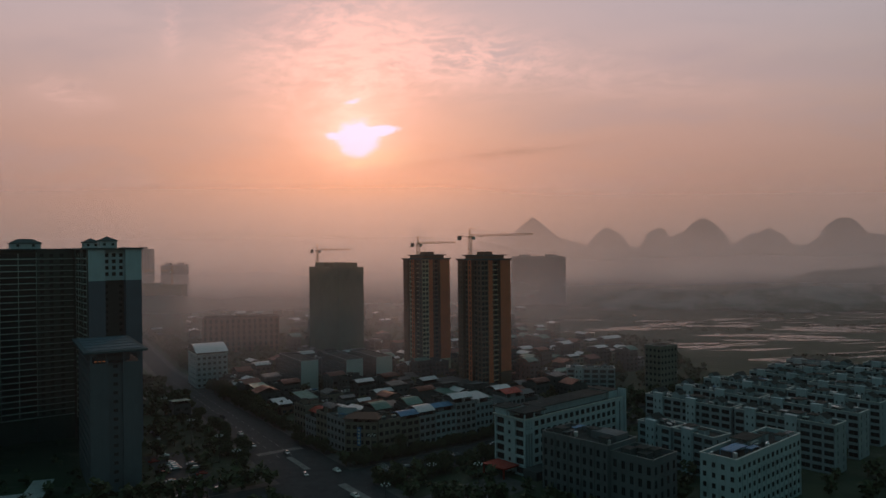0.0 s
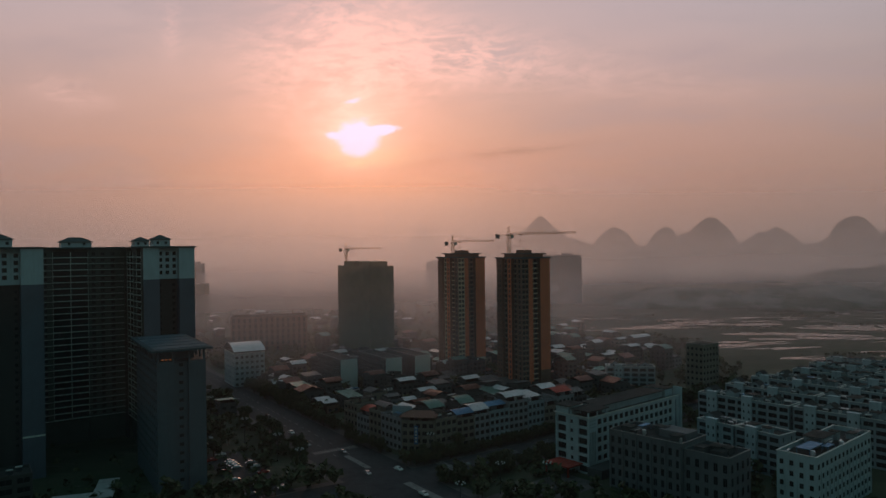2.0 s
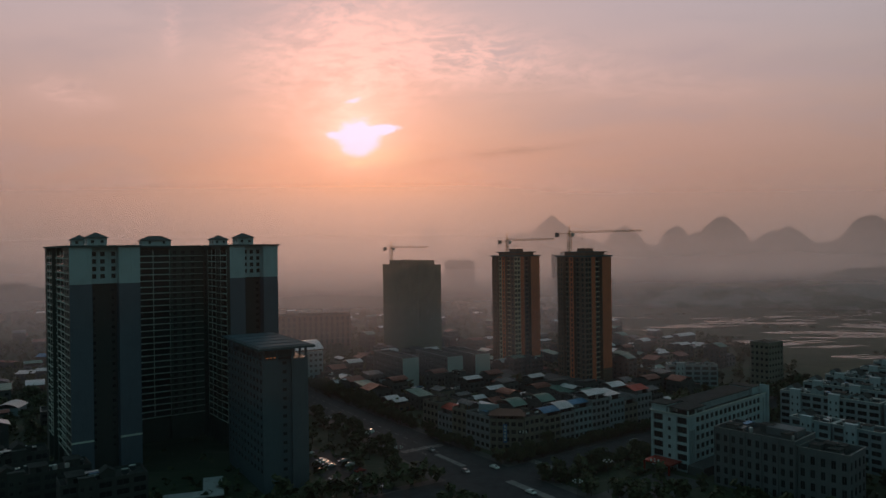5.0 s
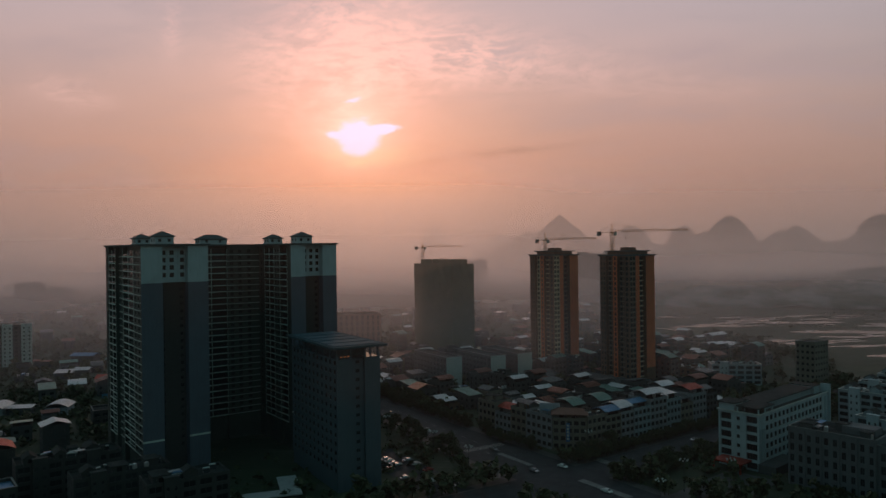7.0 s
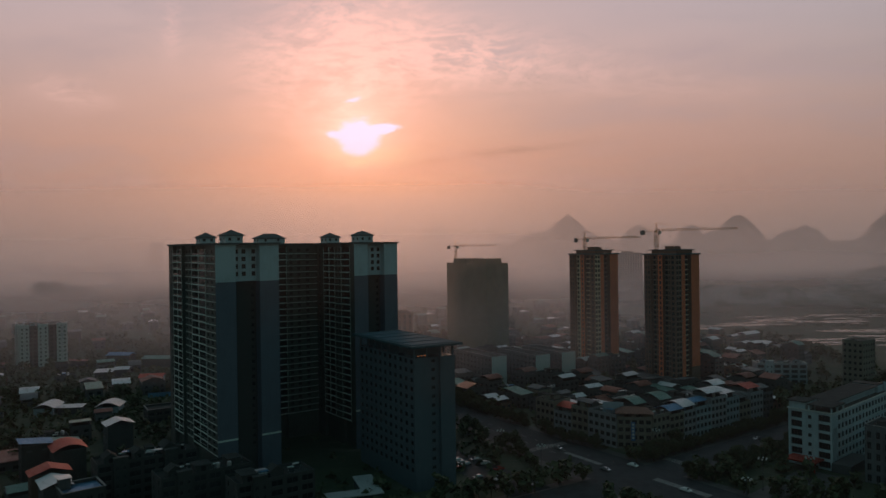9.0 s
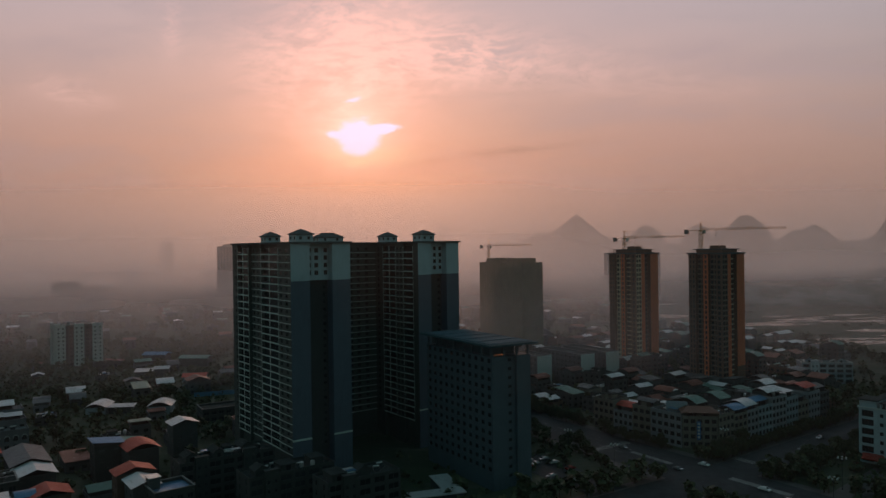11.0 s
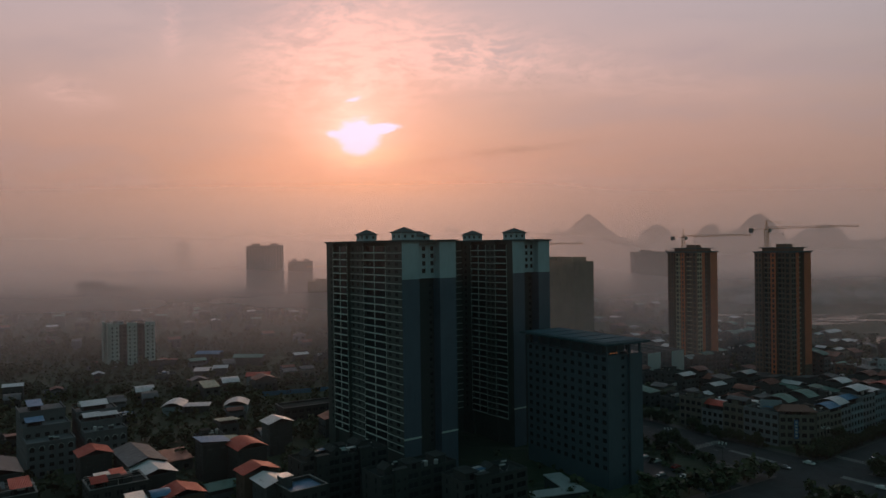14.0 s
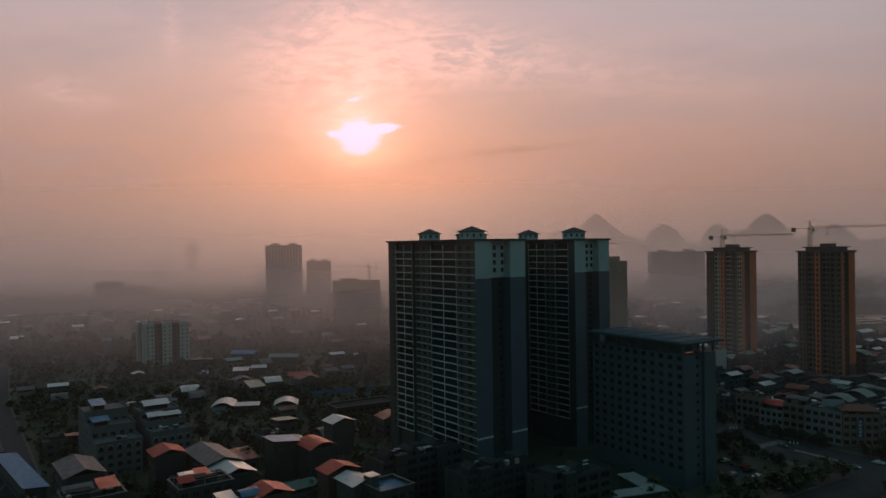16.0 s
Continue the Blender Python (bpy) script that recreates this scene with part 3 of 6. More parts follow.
def wet_field(x, y, L, W2, angle, k):
    s = Shape()
    n = 16
    pts = []
    for i in range(n):
        a = 2 * math.pi * i / n
        rr = 1 + 0.22 * rng.uniform(-1, 1)
        pts.append((math.copysign(abs(math.cos(a)) ** 0.55, math.cos(a)) * L * rr, math.copysign(abs(math.sin(a)) ** 0.55, math.sin(a)) * W2 * rr))
    for i in range(1, n - 1):
        s.face([(*pts[0], 0), (*pts[i], 0), (*pts[i + 1], 0)])
    tagged(part("flooded_field", s, wet, None, "flooded paddy field mirroring the pale sky", place(x, y, angle, 0.05 + 0.004 * k)), category="field", group="flooded fields", kind="structure")


k = 0
for cx, cy, spread, count in ((235, 640, 45, 8), (330, 575, 55, 3), (420, 640, 70, 4), (250, 560, 30, 2), (330, 700, 60, 12), (430, 760, 60, 12), (190, 780, 60, 8), (330, 830, 90, 12), (480, 900, 90, 12), (120, 900, 70, 8), (560, 760, 70, 8), (60, 800, 40, 6), (650, 980, 90, 8), (-60, 900, 60, 5), (-330, 1180, 90, 6), (-560, 1300, 120, 6)):
    base = rng.choice((8, 14, -12))
    for i in range(2 * count):
        wet_field(cx + rng.uniform(-1, 1) * spread, cy + rng.uniform(-1, 1) * spread * 0.55, rng.uniform(5, 28), rng.uniform(1.2, 8.0 if cy > 660 else 4.5), base + rng.uniform(-5, 5), k)
        k += 1
# the river along the foot of the hills
for i in range(9):
    wet_field(60 + i * 95, 1035 + 22 * math.sin(i * 1.1), 52, 5.5, 4 * math.cos(i), k)
    k += 1


# ---- the tall apartment tower ----
def apartment_tower():
    ob = thing("apartment_tower", "tall comb-shaped apartment tower, slate tiles below, pale tiles above", "tower", place(-239.6, 320.0, 36.5))
    SH, N, TOP = 2.9, 31, 91.2
    SPLIT = 77.0
    fronts = {k: Shape() for k in ("one", "middle", "two")}
    front = fronts["one"]
    deeps = [Shape(), Shape()]
    spots = []

    def wall(start, along, width, cols, sill=0.9, h=1.5, pale=False):
        if not pale:
            rows = [r for r in levels(N, SH, sill, h) if r[0] > 12]
            spots.extend(front.facade(start, along, width, 0, TOP, cols, rows, 0.2))
            return
        rows_lo = [r for r in levels(N, SH, sill, h) if r[1] < SPLIT and r[0] > 12]
        low, up = Shape(), Shape()
        spots.extend(low.facade(start, along, width, 0, SPLIT, cols, rows_lo, 0.2))
        spots.extend(up.facade(start, along, width, SPLIT, TOP, cols, [], 0.2))
        part("lower_wall", low, slate_tile, ob, "slate blue-grey tiles")
        part("upper_wall", up, upper_tile, ob, "pale grey-blue tiles")

    X, Yd, NX = (1, 0, 0), (0, 1, 0), (-1, 0, 0)
    # wing one: its long face looks to -x, its end face to -y
    D = (0, -1, 0)
    wall((0, 0, 0), D, 4.0, [(1.2, 2.6)])
    wall((1.6, -4, 0), D, 12.5, [])
    wall((1.5, -16.5, 0), D, 13.5, [(1.2, 3.0), (5.4, 7.2), (9.6, 11.4)])
    wall((1.6, -30, 0), D, 17.0, [])
    wall((0, -47, 0), D, 11.6, [(1.5, 3.5), (6.5, 8.8)])
    for y0, y1, x0, x1 in ((-4, -4, 0, 1.6), (-16.5, -16.5, 0, 1.6), (-30, -30, 0, 1.6), (-47, -47, 0, 1.6)):
        front.box(x0, x1 + 0.3, y0 - 0.15, y0 + 0.15, 0, TOP)

    def end_face(x, y, w, p):
        """Two blind panels with a recessed window bay between."""
        wall((x, y, 0), X, p, [], pale=True)
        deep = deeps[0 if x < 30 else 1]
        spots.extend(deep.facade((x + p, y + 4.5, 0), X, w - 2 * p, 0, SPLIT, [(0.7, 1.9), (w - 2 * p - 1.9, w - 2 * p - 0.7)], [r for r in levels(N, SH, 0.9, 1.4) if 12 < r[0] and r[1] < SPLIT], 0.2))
        high = Shape()
        spots.extend(high.facade((x + p, y + 3.2, 0), X, w - 2 * p, SPLIT, TOP, [(0.5, 2.1), (3.5, 5.2), (w - 2 * p - 2.1, w - 2 * p - 0.5)], [r for r in levels(N, SH, 0.7, 1.75) if r[0] >= SPLIT - 0.2], 0.3))
        high.face([(x + p, y + 3.2, SPLIT), (x + p, y + 4.5, SPLIT), (x + w - p, y + 4.5, SPLIT), (x + w - p, y + 3.2, SPLIT)])
        part("upper_recess", high, upper_tile, ob, "pale grey-blue tiles")
        wall((x + w - p, y, 0), X, p, [], pale=True)
        wall((x + p, y, 0), Yd, 4.5, [], pale=True)
        wall((x + w - p, y + 4.5, 0), D, 4.5, [], pale=True)

    end_face(0, -58.6, 25.4, 7.9)
    wall((25.4, -58.6, 0), Yd, 60.6, even(60.6, 10, 1.6))
    wall((25.4, 2, 0), NX, 25.4, even(25.4, 4, 1.8))
    wall((0, 2, 0), D, 2.0, [])
    # between the wings
    front = fronts["middle"]
    wall((25.4, -10, 0), X, 10.0, [(2, 3.6), (6, 7.6)])
    wall((35.4, -8.4, 0), X, 15.0, [])
    wall((50.4, -10, 0), X, 15.8, [(1.5, 3.1), (5.5, 7.1), (10, 11.6)])
    for x in (35.4, 50.4):
        front.box(x - 0.15, x + 0.15, -10, -8.2, 0, TOP)
    wall((66.2, 2, 0), NX, 40.8, even(40.8, 7, 1.8))
    front = fronts["two"]
    end_face(66.2, -46.5, 22.7, 7.0)
    wall((66.2, -10, 0), D, 7.0, [(2, 3.6)])
    wall((67.8, -17, 0), D, 11.0, [])
    wall((66.2, -28, 0), D, 6.5, [(1, 2.4), (3.8, 5.2)])
    wall((67.8, -34.5, 0), D, 8.0, [])
    wall((66.2, -42.5, 0), D, 4.0, [])
    for y in (-17, -28, -34.5, -42.5):
        front.box(66.2, 68.1, y - 0.15, y + 0.15, 0, TOP)
    # the far sides
    wall((88.9, -46.5, 0), Yd, 48.5, even(48.5, 8, 1.8))
    wall((88.9, 2, 0), NX, 22.7, even(22.7, 4, 1.8))
    for front_shape in fronts.values():
        part("balcony_wall", front_shape, face_tile, ob, "dull grey wall behind the balconies")
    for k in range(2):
        part("recess_wall", deeps[k], shaded_recess_tile, ob, "recessed wall, its shade put into a dark colour")
    put_windows(ob, spots, True, 290)
    # slab edges across the window bays
    for x, y, w, turn in ((1.38, -16.65, 13.2, -90), (-0.12, -47.15, 11.3, -90), (25.5, -10.1, 9.8, 0), (50.6, -10.1, 15.5, 0), (66.1, -28.2, 6.1, -90)):
        b = Shape()
        b.box(0, w, -0.10, 0.10, -0.10, 0.12)
        me = b.mesh("floor_band", [slab_edge])
        for k in range(4, N):
            part("floor_band", me, [], ob, m=Matrix.Translation((x, y, k * SH)) @ Matrix.Rotation(radians(turn), 4, "Z"))
    # pale band round the foot
    for x, y, w in ((-0.1, -58.75, 8.0), (17.4, -58.75, 8.0), (66.1, -46.65, 7.0)):
        b = Shape()
        b.box(x, x + w, y, y + 0.14, 16.6, 17.3)
        part("foot_band", b, slab_edge, ob)
    # balconies, one an apartment bay and floor
    meshes = {}

    def balcony(x, y, w, turn, bays):
        key = (w, bays)
        if key not in meshes:
            b, gl = Shape(), Shape()
            b.box(0, w, -0.15, 1.7, -0.10, 0.14)
            b.box(0, w, -0.12, 0.0, 0.14, 0.30)
            for i in range(bays + 1):
                px = w * i / bays
                b.box(max(px - 0.12, 0), min(px + 0.12, w), -0.10, 0.12, 0.30, SH - 0.10)
            gl.box(0.1, w - 0.1, 1.35, 1.45, 0.22, SH - 0.12, 0)
            gl.box(0.1, w - 0.1, 0.0, 0.03, 0.42, 1.05, 0)
            meshes[key] = (b.mesh("balcony", [slab_edge]), gl.mesh("glazing", [glass]))
        for k in range(4, N):
            o = part("balcony", meshes[key][0], [], ob, m=Matrix.Translation((x, y, k * SH)) @ Matrix.Rotation(radians(turn), 4, "Z"))
            part("glazing", meshes[key][1], [], o)

    balcony(0, -4, 12.5, -90, 2)
    balcony(0, -30, 17.0, -90, 2)
    balcony(35.4, -10, 15.0, 0, 2)
    balcony(66.2, -17, 11.0, -90, 2)
    balcony(66.2, -34.5, 8.0, -90, 1)
    # roof slabs with a projecting dark edge
    for x0, x1, y0, y1 in ((0, 25.4, -58.6, 2), (25.4, 66.2, -10, 2), (66.2, 88.9, -46.5, 2)):
        s = Shape()
        s.box(x0 - 0.7, x1 + 0.7, y0 - 0.7, y1 + 0.7, TOP + 0.003 * x0 / 25, TOP + 0.75 + 0.003 * x0 / 25)
        part("roof", s, roof_tile, ob, "dark projecting roof edge")
    # roof huts with hipped tile roofs
    for cx, cy, w, d, hh in ((11.3, -13.5, 6.4, 6.4, 2.6), (12.5, -41.3, 7.2, 7.2, 3.0), (47, 2, 13, 7, 2.4), (74.3, -8.3, 6.8, 6.8, 2.6), (76, -36.9, 7.2, 7.2, 3.0)):
        s = Shape()
        z = TOP + 0.75
        sp = []
        x0, y0 = cx - w / 2, cy - d / 2
        for st, al, wd in (((x0, y0, 0), X, w), ((x0 + w, y0, 0), Yd, d), ((x0 + w, y0 + d, 0), NX, w), ((x0, y0 + d, 0), D, d)):
            sp += s.facade(st, al, wd, z, z + hh, even(wd, 2, 1.2), [(z + 1.0, z + 2.2)], 0.2)
        hut = part("roof_hut", s, upper_tile, ob)
        r = Shape()
        hip_roof(r, x0, x0 + w, y0, y0 + d, z + hh + 0.25, 2.2, 0.65)
        part("hip_roof", r, roof_tile, hut, "dark tiled hip roof")
        for m, w2, h2 in sp:
            part("hut_window", window_mesh(w2, h2), [], hut, m=m)
    return ob


apartment_tower()


# ---- the hotel slab ----
# emission imitating warm sky that shows between the roof columns; no lamp
sky_gap_glow = bpy.data.materials.new("sky_gap_glow")
sky_gap_glow.use_nodes = True
sky_gap_nodes = Nodes(sky_gap_glow.node_tree)
glow_shader = sky_gap_nodes.put("ShaderNodeEmission")
glow_shader.inputs[0].default_value, glow_shader.inputs[1].default_value = (1.0, 0.36, 0.14, 1), 0.15
sky_gap_nodes.link(glow_shader.outputs[0], sky_gap_nodes.put("ShaderNodeOutputMaterial").inputs[0])


def hotel():
    # front corner at (-130.2, 264.5); the end face looks to the street, the long face to the left
    W2, L = 17.5, 47.0
    ob = thing("hotel", "dark grey hotel slab with a projecting flat roof", "hotel", place(-130.2, 264.5, 31.5))
    SH, N = 3.3, 14
    H = 2.5 + SH * N
    s = Shape()
    spots = s.facade((0, 0, 0), (1, 0, 0), 6.4, 0, H, [], [])
    spots += s.facade((6.4, 1.2, 0), (1, 0, 0), 4.8, 0, H, [(1.6, 3.2)], levels(N, SH, 1.0, 1.3, 2.5), 0.25)
    s.facade((6.4, 0, 0), (0, 1, 0), 1.2, 0, H, [], [])
    s.facade((11.2, 1.2, 0), (0, -1, 0), 1.2, 0, H, [], [])
    s.facade((11.2, 0, 0), (1, 0, 0), 6.3, 0, H, [], [])
    spots += s.facade((W2, 0, 0), (0, 1, 0), L, 0, H, even(L, 11, 2.2), levels(N - 1, SH, 1.0, 1.7, 2.5 + SH), 0.3)
    s.facade((W2, L, 0), (-1, 0, 0), W2, 0, H, [], [])
    spots += s.facade((0, L, 0), (0, -1, 0), L, 0, H, even(L, 11, 2.2), levels(N - 1, SH, 1.0, 1.7, 2.5 + SH), 0.3)
    s.face([(0, 0, H), (W2, 0, H), (W2, L, H), (0, L, H)])
    part("wall", s, dark_tile, ob)
    put_windows(ob, spots, True, 300)
    r = Shape()
    z = 52.6
    r.box(-2.2, W2 + 2.2, -2.2, L + 2.2, z, z + 0.8)
    for i in range(5):
        r.box(-1.2 + 0.5, W2 + 0.7, 1 + i * 9.2, 8.2 + i * 9.2, z + 0.803, z + 1.0, 1)
    part("roof", r, [plain("hotel_roof", (0.06, 0.11, 0.13), 0.95, 0, 0.6, 0.4, 0.05), plain("roof_panel", (0.075, 0.14, 0.18), 0.9, 0, 0.8, 0.3, 0.08)], ob, "flat roof slab with blue-grey panels")
    c = Shape()
    c.box(-0.35, 0.35, -0.35, 0.35, H, z)
    me = c.mesh("column", [dark_tile])
    for x, y in [(x, 0.85 + i * 6.5) for i in range(8) for x in (0.5, W2 - 0.5)] + [(5.8, 0.85), (11.7, 0.85)]:
        part("column", me, [], ob, m=Matrix.Translation((x, y, 0)))
    b = Shape()
    b.box(3, W2 - 3, 6, L - 4, H, z)
    part("roof_room", b, dark_tile, ob)
    # added glowing boxes where the sky shows through the open roof storey
    for x in (1.6, 3.0, 4.4):
        b = Shape()
        b.box(x, x + 0.7, 0.2, 0.5, H + 0.6, H + 0.95)
        part("soffit_light", b, sky_gap_glow, ob, "small glowing box in place of warm sky seen under the roof")


hotel()

# ---- the white office block and its neighbours ----
def office():
    ob = thing("office_block", "white six-storey office block with dark banded windows", "office", place(31.4, 282.9, 41))
    L, D2, SH = 65.5, 16.8, 3.6
    H = 6 * SH
    s = Shape()
    X, Y, D, NX = (1, 0, 0), (0, 1, 0), (0, -1, 0), (-1, 0, 0)
    big, mid, slots = [], [], []
    rows = levels(6, SH, 0.75, 2.15)
    # long face: slots at the corner, the window grid, a slot at the far end
    slots += s.facade((0, 0, 0), X, 5.2, 0, 17.2, [(0.7, 1.5), (2.2, 3.0), (3.7, 4.5)], [(2.0, 16.4)], 0.7)
    mid += s.facade((0, 0, 17.2), X, 5.2, 17.2, H + 0.9, [(0.9, 1.5), (2.3, 2.9), (3.7, 4.3)], [(17.9, 18.5), (19.1, 19.7), (20.3, 20.9)], 0.4)
    mid += s.facade((5.2, 0, 0), X, 55.0, 0, H + 0.9, even(55.0, 15, 2.5), rows, 0.4)
    slots += s.facade((60.2, 0, 0), X, 5.3, 0, H + 0.9, [(2.2, 3.1)], [(1.0, 20.6)], 0.5)
    mid += s.facade((L, 0, 0), Y, D2, 0, H + 0.9, even(D2, 4, 1.8), rows, 0.4)
    mid += s.facade((L, D2, 0), NX, L, 0, H + 0.9, even(L, 16, 2.0), rows, 0.4)
    # end face: two stacks of wide dark bays, narrow windows between
    band = levels(6, SH, 0.55, 2.65)
    big += s.facade((0, D2, 0), D, 6.0, 0, H + 0.9, [(0.9, 5.4)], band, 0.9)
    mid += s.facade((0, D2 - 6.0, 0), D, 4.6, 0, H + 0.9, [(1.6, 3.0)], levels(6, SH, 0.9, 1.5), 0.4)
    big += s.facade((0, D2 - 10.6, 0), D, 6.2, 0, H + 0.9, [(0.9, 5.4)], band, 0.9)
    part("wall", s, white_tile, ob)
    for m, w, h in mid:
        part("window", window_mesh(w, h, 1 if w > 1 else 0), [], ob, m=m)
    for m, w, h in big:
        part("window", window_mesh(w, h, 3), [], ob, m=m)
    for m, w, h in slots:
        part("window", window_mesh(w, h, 0), [], ob, m=m)
    # window sills on the long face
    sill = Shape()
    sill.box(-1.35, 1.35, -0.22, 0.05, -0.16, 0.0)
    me = sill.mesh("sill", [white_trim])
    for c in even(55.0, 15, 2.5):
        for r in rows:
            part("sill", me, [], ob, m=Matrix.Translation((5.2 + (c[0] + c[1]) / 2, 0, r[0])))
    r = Shape()
    r.box(0.1, L - 0.1, 0.1, D2 - 0.1, H - 0.25, H + 0.1)
    part("roof", r, roof_felt, ob)
    p = Shape()
    for x0, x1, y0, y1 in ((-0.5, 12, -0.5, 0.0), (-0.5, 0.0, 0.0, D2), (12, L + 0.4, -0.4, 0.0), (-0.5, L + 0.4, D2, D2 + 0.4)):
        p.box(x0, x1, y0, y1, H + 0.5, H + 0.95)
    part("cornice", p, white_trim, ob)
    # raised corner, open roof frame, set-back storey and far stair head
    e = Shape()
    e.box(0.2, 7.0, 10.2, D2 - 0.2, H + 0.1, H + 3.6)
    head = part("stair_head", e, white_tile, ob)
    e = Shape()
    e.box(-0.6, 9.0, 9.6, D2 + 0.5, H + 3.603, H + 3.95)
    part("head_slab", e, roof_felt, head)
    f = Shape()
    for x in (0.4, 6, 12):
        for y in (0.4, 8.8):
            f.box(x - 0.25, x + 0.25, y - 0.25, y + 0.25, H + 0.1, H + 2.8)
    part("roof_frame", f, white_tile, ob)
    f = Shape()
    f.box(-0.2, 13, -0.2, 9.2, H + 2.803, H + 3.2)
    part("frame_slab", f, roof_felt, ob)
    u = Shape()
    u.box(14, 58, 4.0, 13.5, H + 0.1, H + 2.9)
    part("roof_storey", u, white_wall, ob)
    u = Shape()
    u.box(13.2, 58.6, 3.2, 14.2, H + 2.903, H + 3.2)
    part("roof_slab", u, roof_felt, ob)
    k = Shape()
    k.box(59, 65.2, 3, 13.8, H + 0.1, H + 3.4)
    part("far_stair_head", k, [white_tile], ob)
    k = Shape()
    k.box(58.8, 65.4, 2.8, 14.0, H + 3.403, H + 3.65)
    part("far_slab", k, roof_felt, ob)
    fin = Shape()
    fin.box(L, L + 0.6, -1.2, 3.0, 0, H + 4.2)
    part("end_fin", fin, white_tile, ob)
    # low entrance canopy
    a = Shape()
    a.box(-9, 1.5, 3, 15, 3.6, 4.1)
    for x, y in ((-8.5, 3.5), (-8.5, 14.5)):
        a.box(x - 0.3, x + 0.3, y - 0.3, y + 0.3, 0, 3.6)
    part("entrance_canopy", a, tin_red, ob, "dull red entrance canopy")
    b = Shape()
    b.box(-1.2, 20, -7, -0.05, 0, 3.4)
    part("podium", b, grey_wall, ob)


office()


def heater_shape():
    """A solar water heater: tilted dark panel, legs and a bright tank along its top."""
    s = Shape()
    s.face([(0, 0, 0.25), (1.9, 0, 0.25), (1.9, 1.3, 1.25), (0, 1.3, 1.25)], 1)
    s.face([(0, 1.3, 1.19), (1.9, 1.3, 1.19), (1.9, 0, 0.19), (0, 0, 0.19)], 1)
    s.bar((-0.1, 1.4, 1.45), (2.0, 1.4, 1.45), 0.3, 0, 8)
    for x in (0.1, 1.8):
        s.bar((x, 1.4, 0), (x, 1.4, 1.4), 0.05)
        s.bar((x, 0.05, 0), (x, 0.05, 0.25), 0.05)
    return s


HEATER = heater_shape().mesh("solar_heater", [aluminium, glass])


def roof_heaters(ob, w, d, z, rng, n):
    for k in range(n):
        part("solar_heater", HEATER, [], ob, m=place(rng.uniform(0.8, w - 3), rng.uniform(0.8, max(1.0, d - 3)), rng.choice((0, 0, 8, -6)), z))


def roof_clutter(ob, w, d, z, rng, n=6, wall=None):
    """Stair huts, tanks and pipe runs on a flat roof."""
    for k in range(n):
        x, y = rng.uniform(1, w - 5), rng.uniform(1, max(1.5, d - 5))
        pick = rng.random()
        s = Shape()
        if pick < 0.45:
            a, b, h = rng.uniform(2.5, 4.5), rng.uniform(2.5, min(4.5, d - 2)), rng.uniform(1.8, 3.0)
            s.box(x, x + a, y, y + b, z, z + h)
            s.box(x - 0.3, x + a + 0.3, y - 0.3, y + b + 0.3, z + h + 0.003, z + h + 0.2, 1)
            part("roof_hut", s, [wall or grey_wall, roof_felt], ob)
        elif pick < 0.75:
            s.bar((x, y, z), (x, y, z + 0.5), 0.5, 0, 8)
            s.bar((x, y, z + 0.5), (x, y, z + 2.0), 0.75, 0, 10)
            s.bar((x, y, z + 2.0), (x, y, z + 2.3), 0.75, 0, 10, 0.15)
            part("water_tank", s, aluminium, ob)
        else:
            a = rng.uniform(3, 6)
            s.box(x, min(x + a, w - 0.5), y, y + 2.2, z + 2.0, z + 2.1)
            for px in (x + 0.1, min(x + a, w - 0.5) - 0.1):
                for py in (y + 0.1, y + 2.1):
                    s.bar((px, py, z), (px, py, z + 2.05), 0.06)
            part("roof_shelter", s, rng.choice((tin_white, tin_blue, tin_grey)), ob)


clutter_rng = random.Random(77)
TALL = (0.6, 2.5)
ob = block("training_block", "long grey concrete block with tall narrow windows", "building", place(68.3, 236.8, 42.0), 15.0, 16.5, 4, 4.5, stone_wall,
           {"f": (4, 1.5), "l": (5, 1.5), "r": (5, 1.5), "b": (4, 1.5)}, parapet=1.5, sills=(0.7, 2.8))
s = Shape()
s.box(3.0, 10.0, 4.0, 12.0, 18.0, 18.2)
part("roof_deck", s, tin_white, ob, "pale sheet-metal deck")
roof_clutter(ob, 14, 15, 18.0, clutter_rng, 4)
ob = block("training_block", "long grey concrete block with tall narrow windows and a planted roof", "building", place(68.3, 236.8, 42.0) @ Matrix.Translation((-1.2, 16.56, 0)), 17.0, 29.5, 5, 4.0, stone_wall,
           {"l": (10, 1.4), "r": (10, 1.4), "b": (4, 1.5)}, parapet=1.3, sills=TALL)
for y in (0.2, 5.9, 11.7, 17.6, 23.4, 28.7):
    s = Shape()
    s.box(-0.45, -0.003, y, y + 0.6, 0, 20.6)
    part("pier", s, stone_wall, ob)
s = Shape()
s.box(9, 16.5, 3, 14, 20.0, 22.6)
part("roof_storey", s, stone_wall, ob)
roof_clutter(ob, 16, 28, 20.0, clutter_rng, 7)
ob = block("white_block", "white apartment block with small windows and a roof garden", "apartment block", place(92.5, 228.4, 41.5), 48.0, 12.6, 6, 3.4, white_tile,
           {"f": (14, 1.9), "l": (4, 1.3), "b": (14, 1.7), "r": (3, 1.2)}, parapet=1.5, sills=(0.8, 1.7), coping=True)
for i in range(15):
    s = Shape()
    x = 0.4 + i * (47.2 / 14)
    s.box(x - 0.25, x + 0.25, -0.26, -0.003, 0, 17.0)
    part("pier", s, white_tile, ob)
s = Shape()
s.box(20, 30, 6, 12, 20.4, 23.2)
s.box(19.4, 30.6, 5.4, 12.4, 23.203, 23.4, 1)
part("roof_house", s, [white_wall, roof_felt], ob)
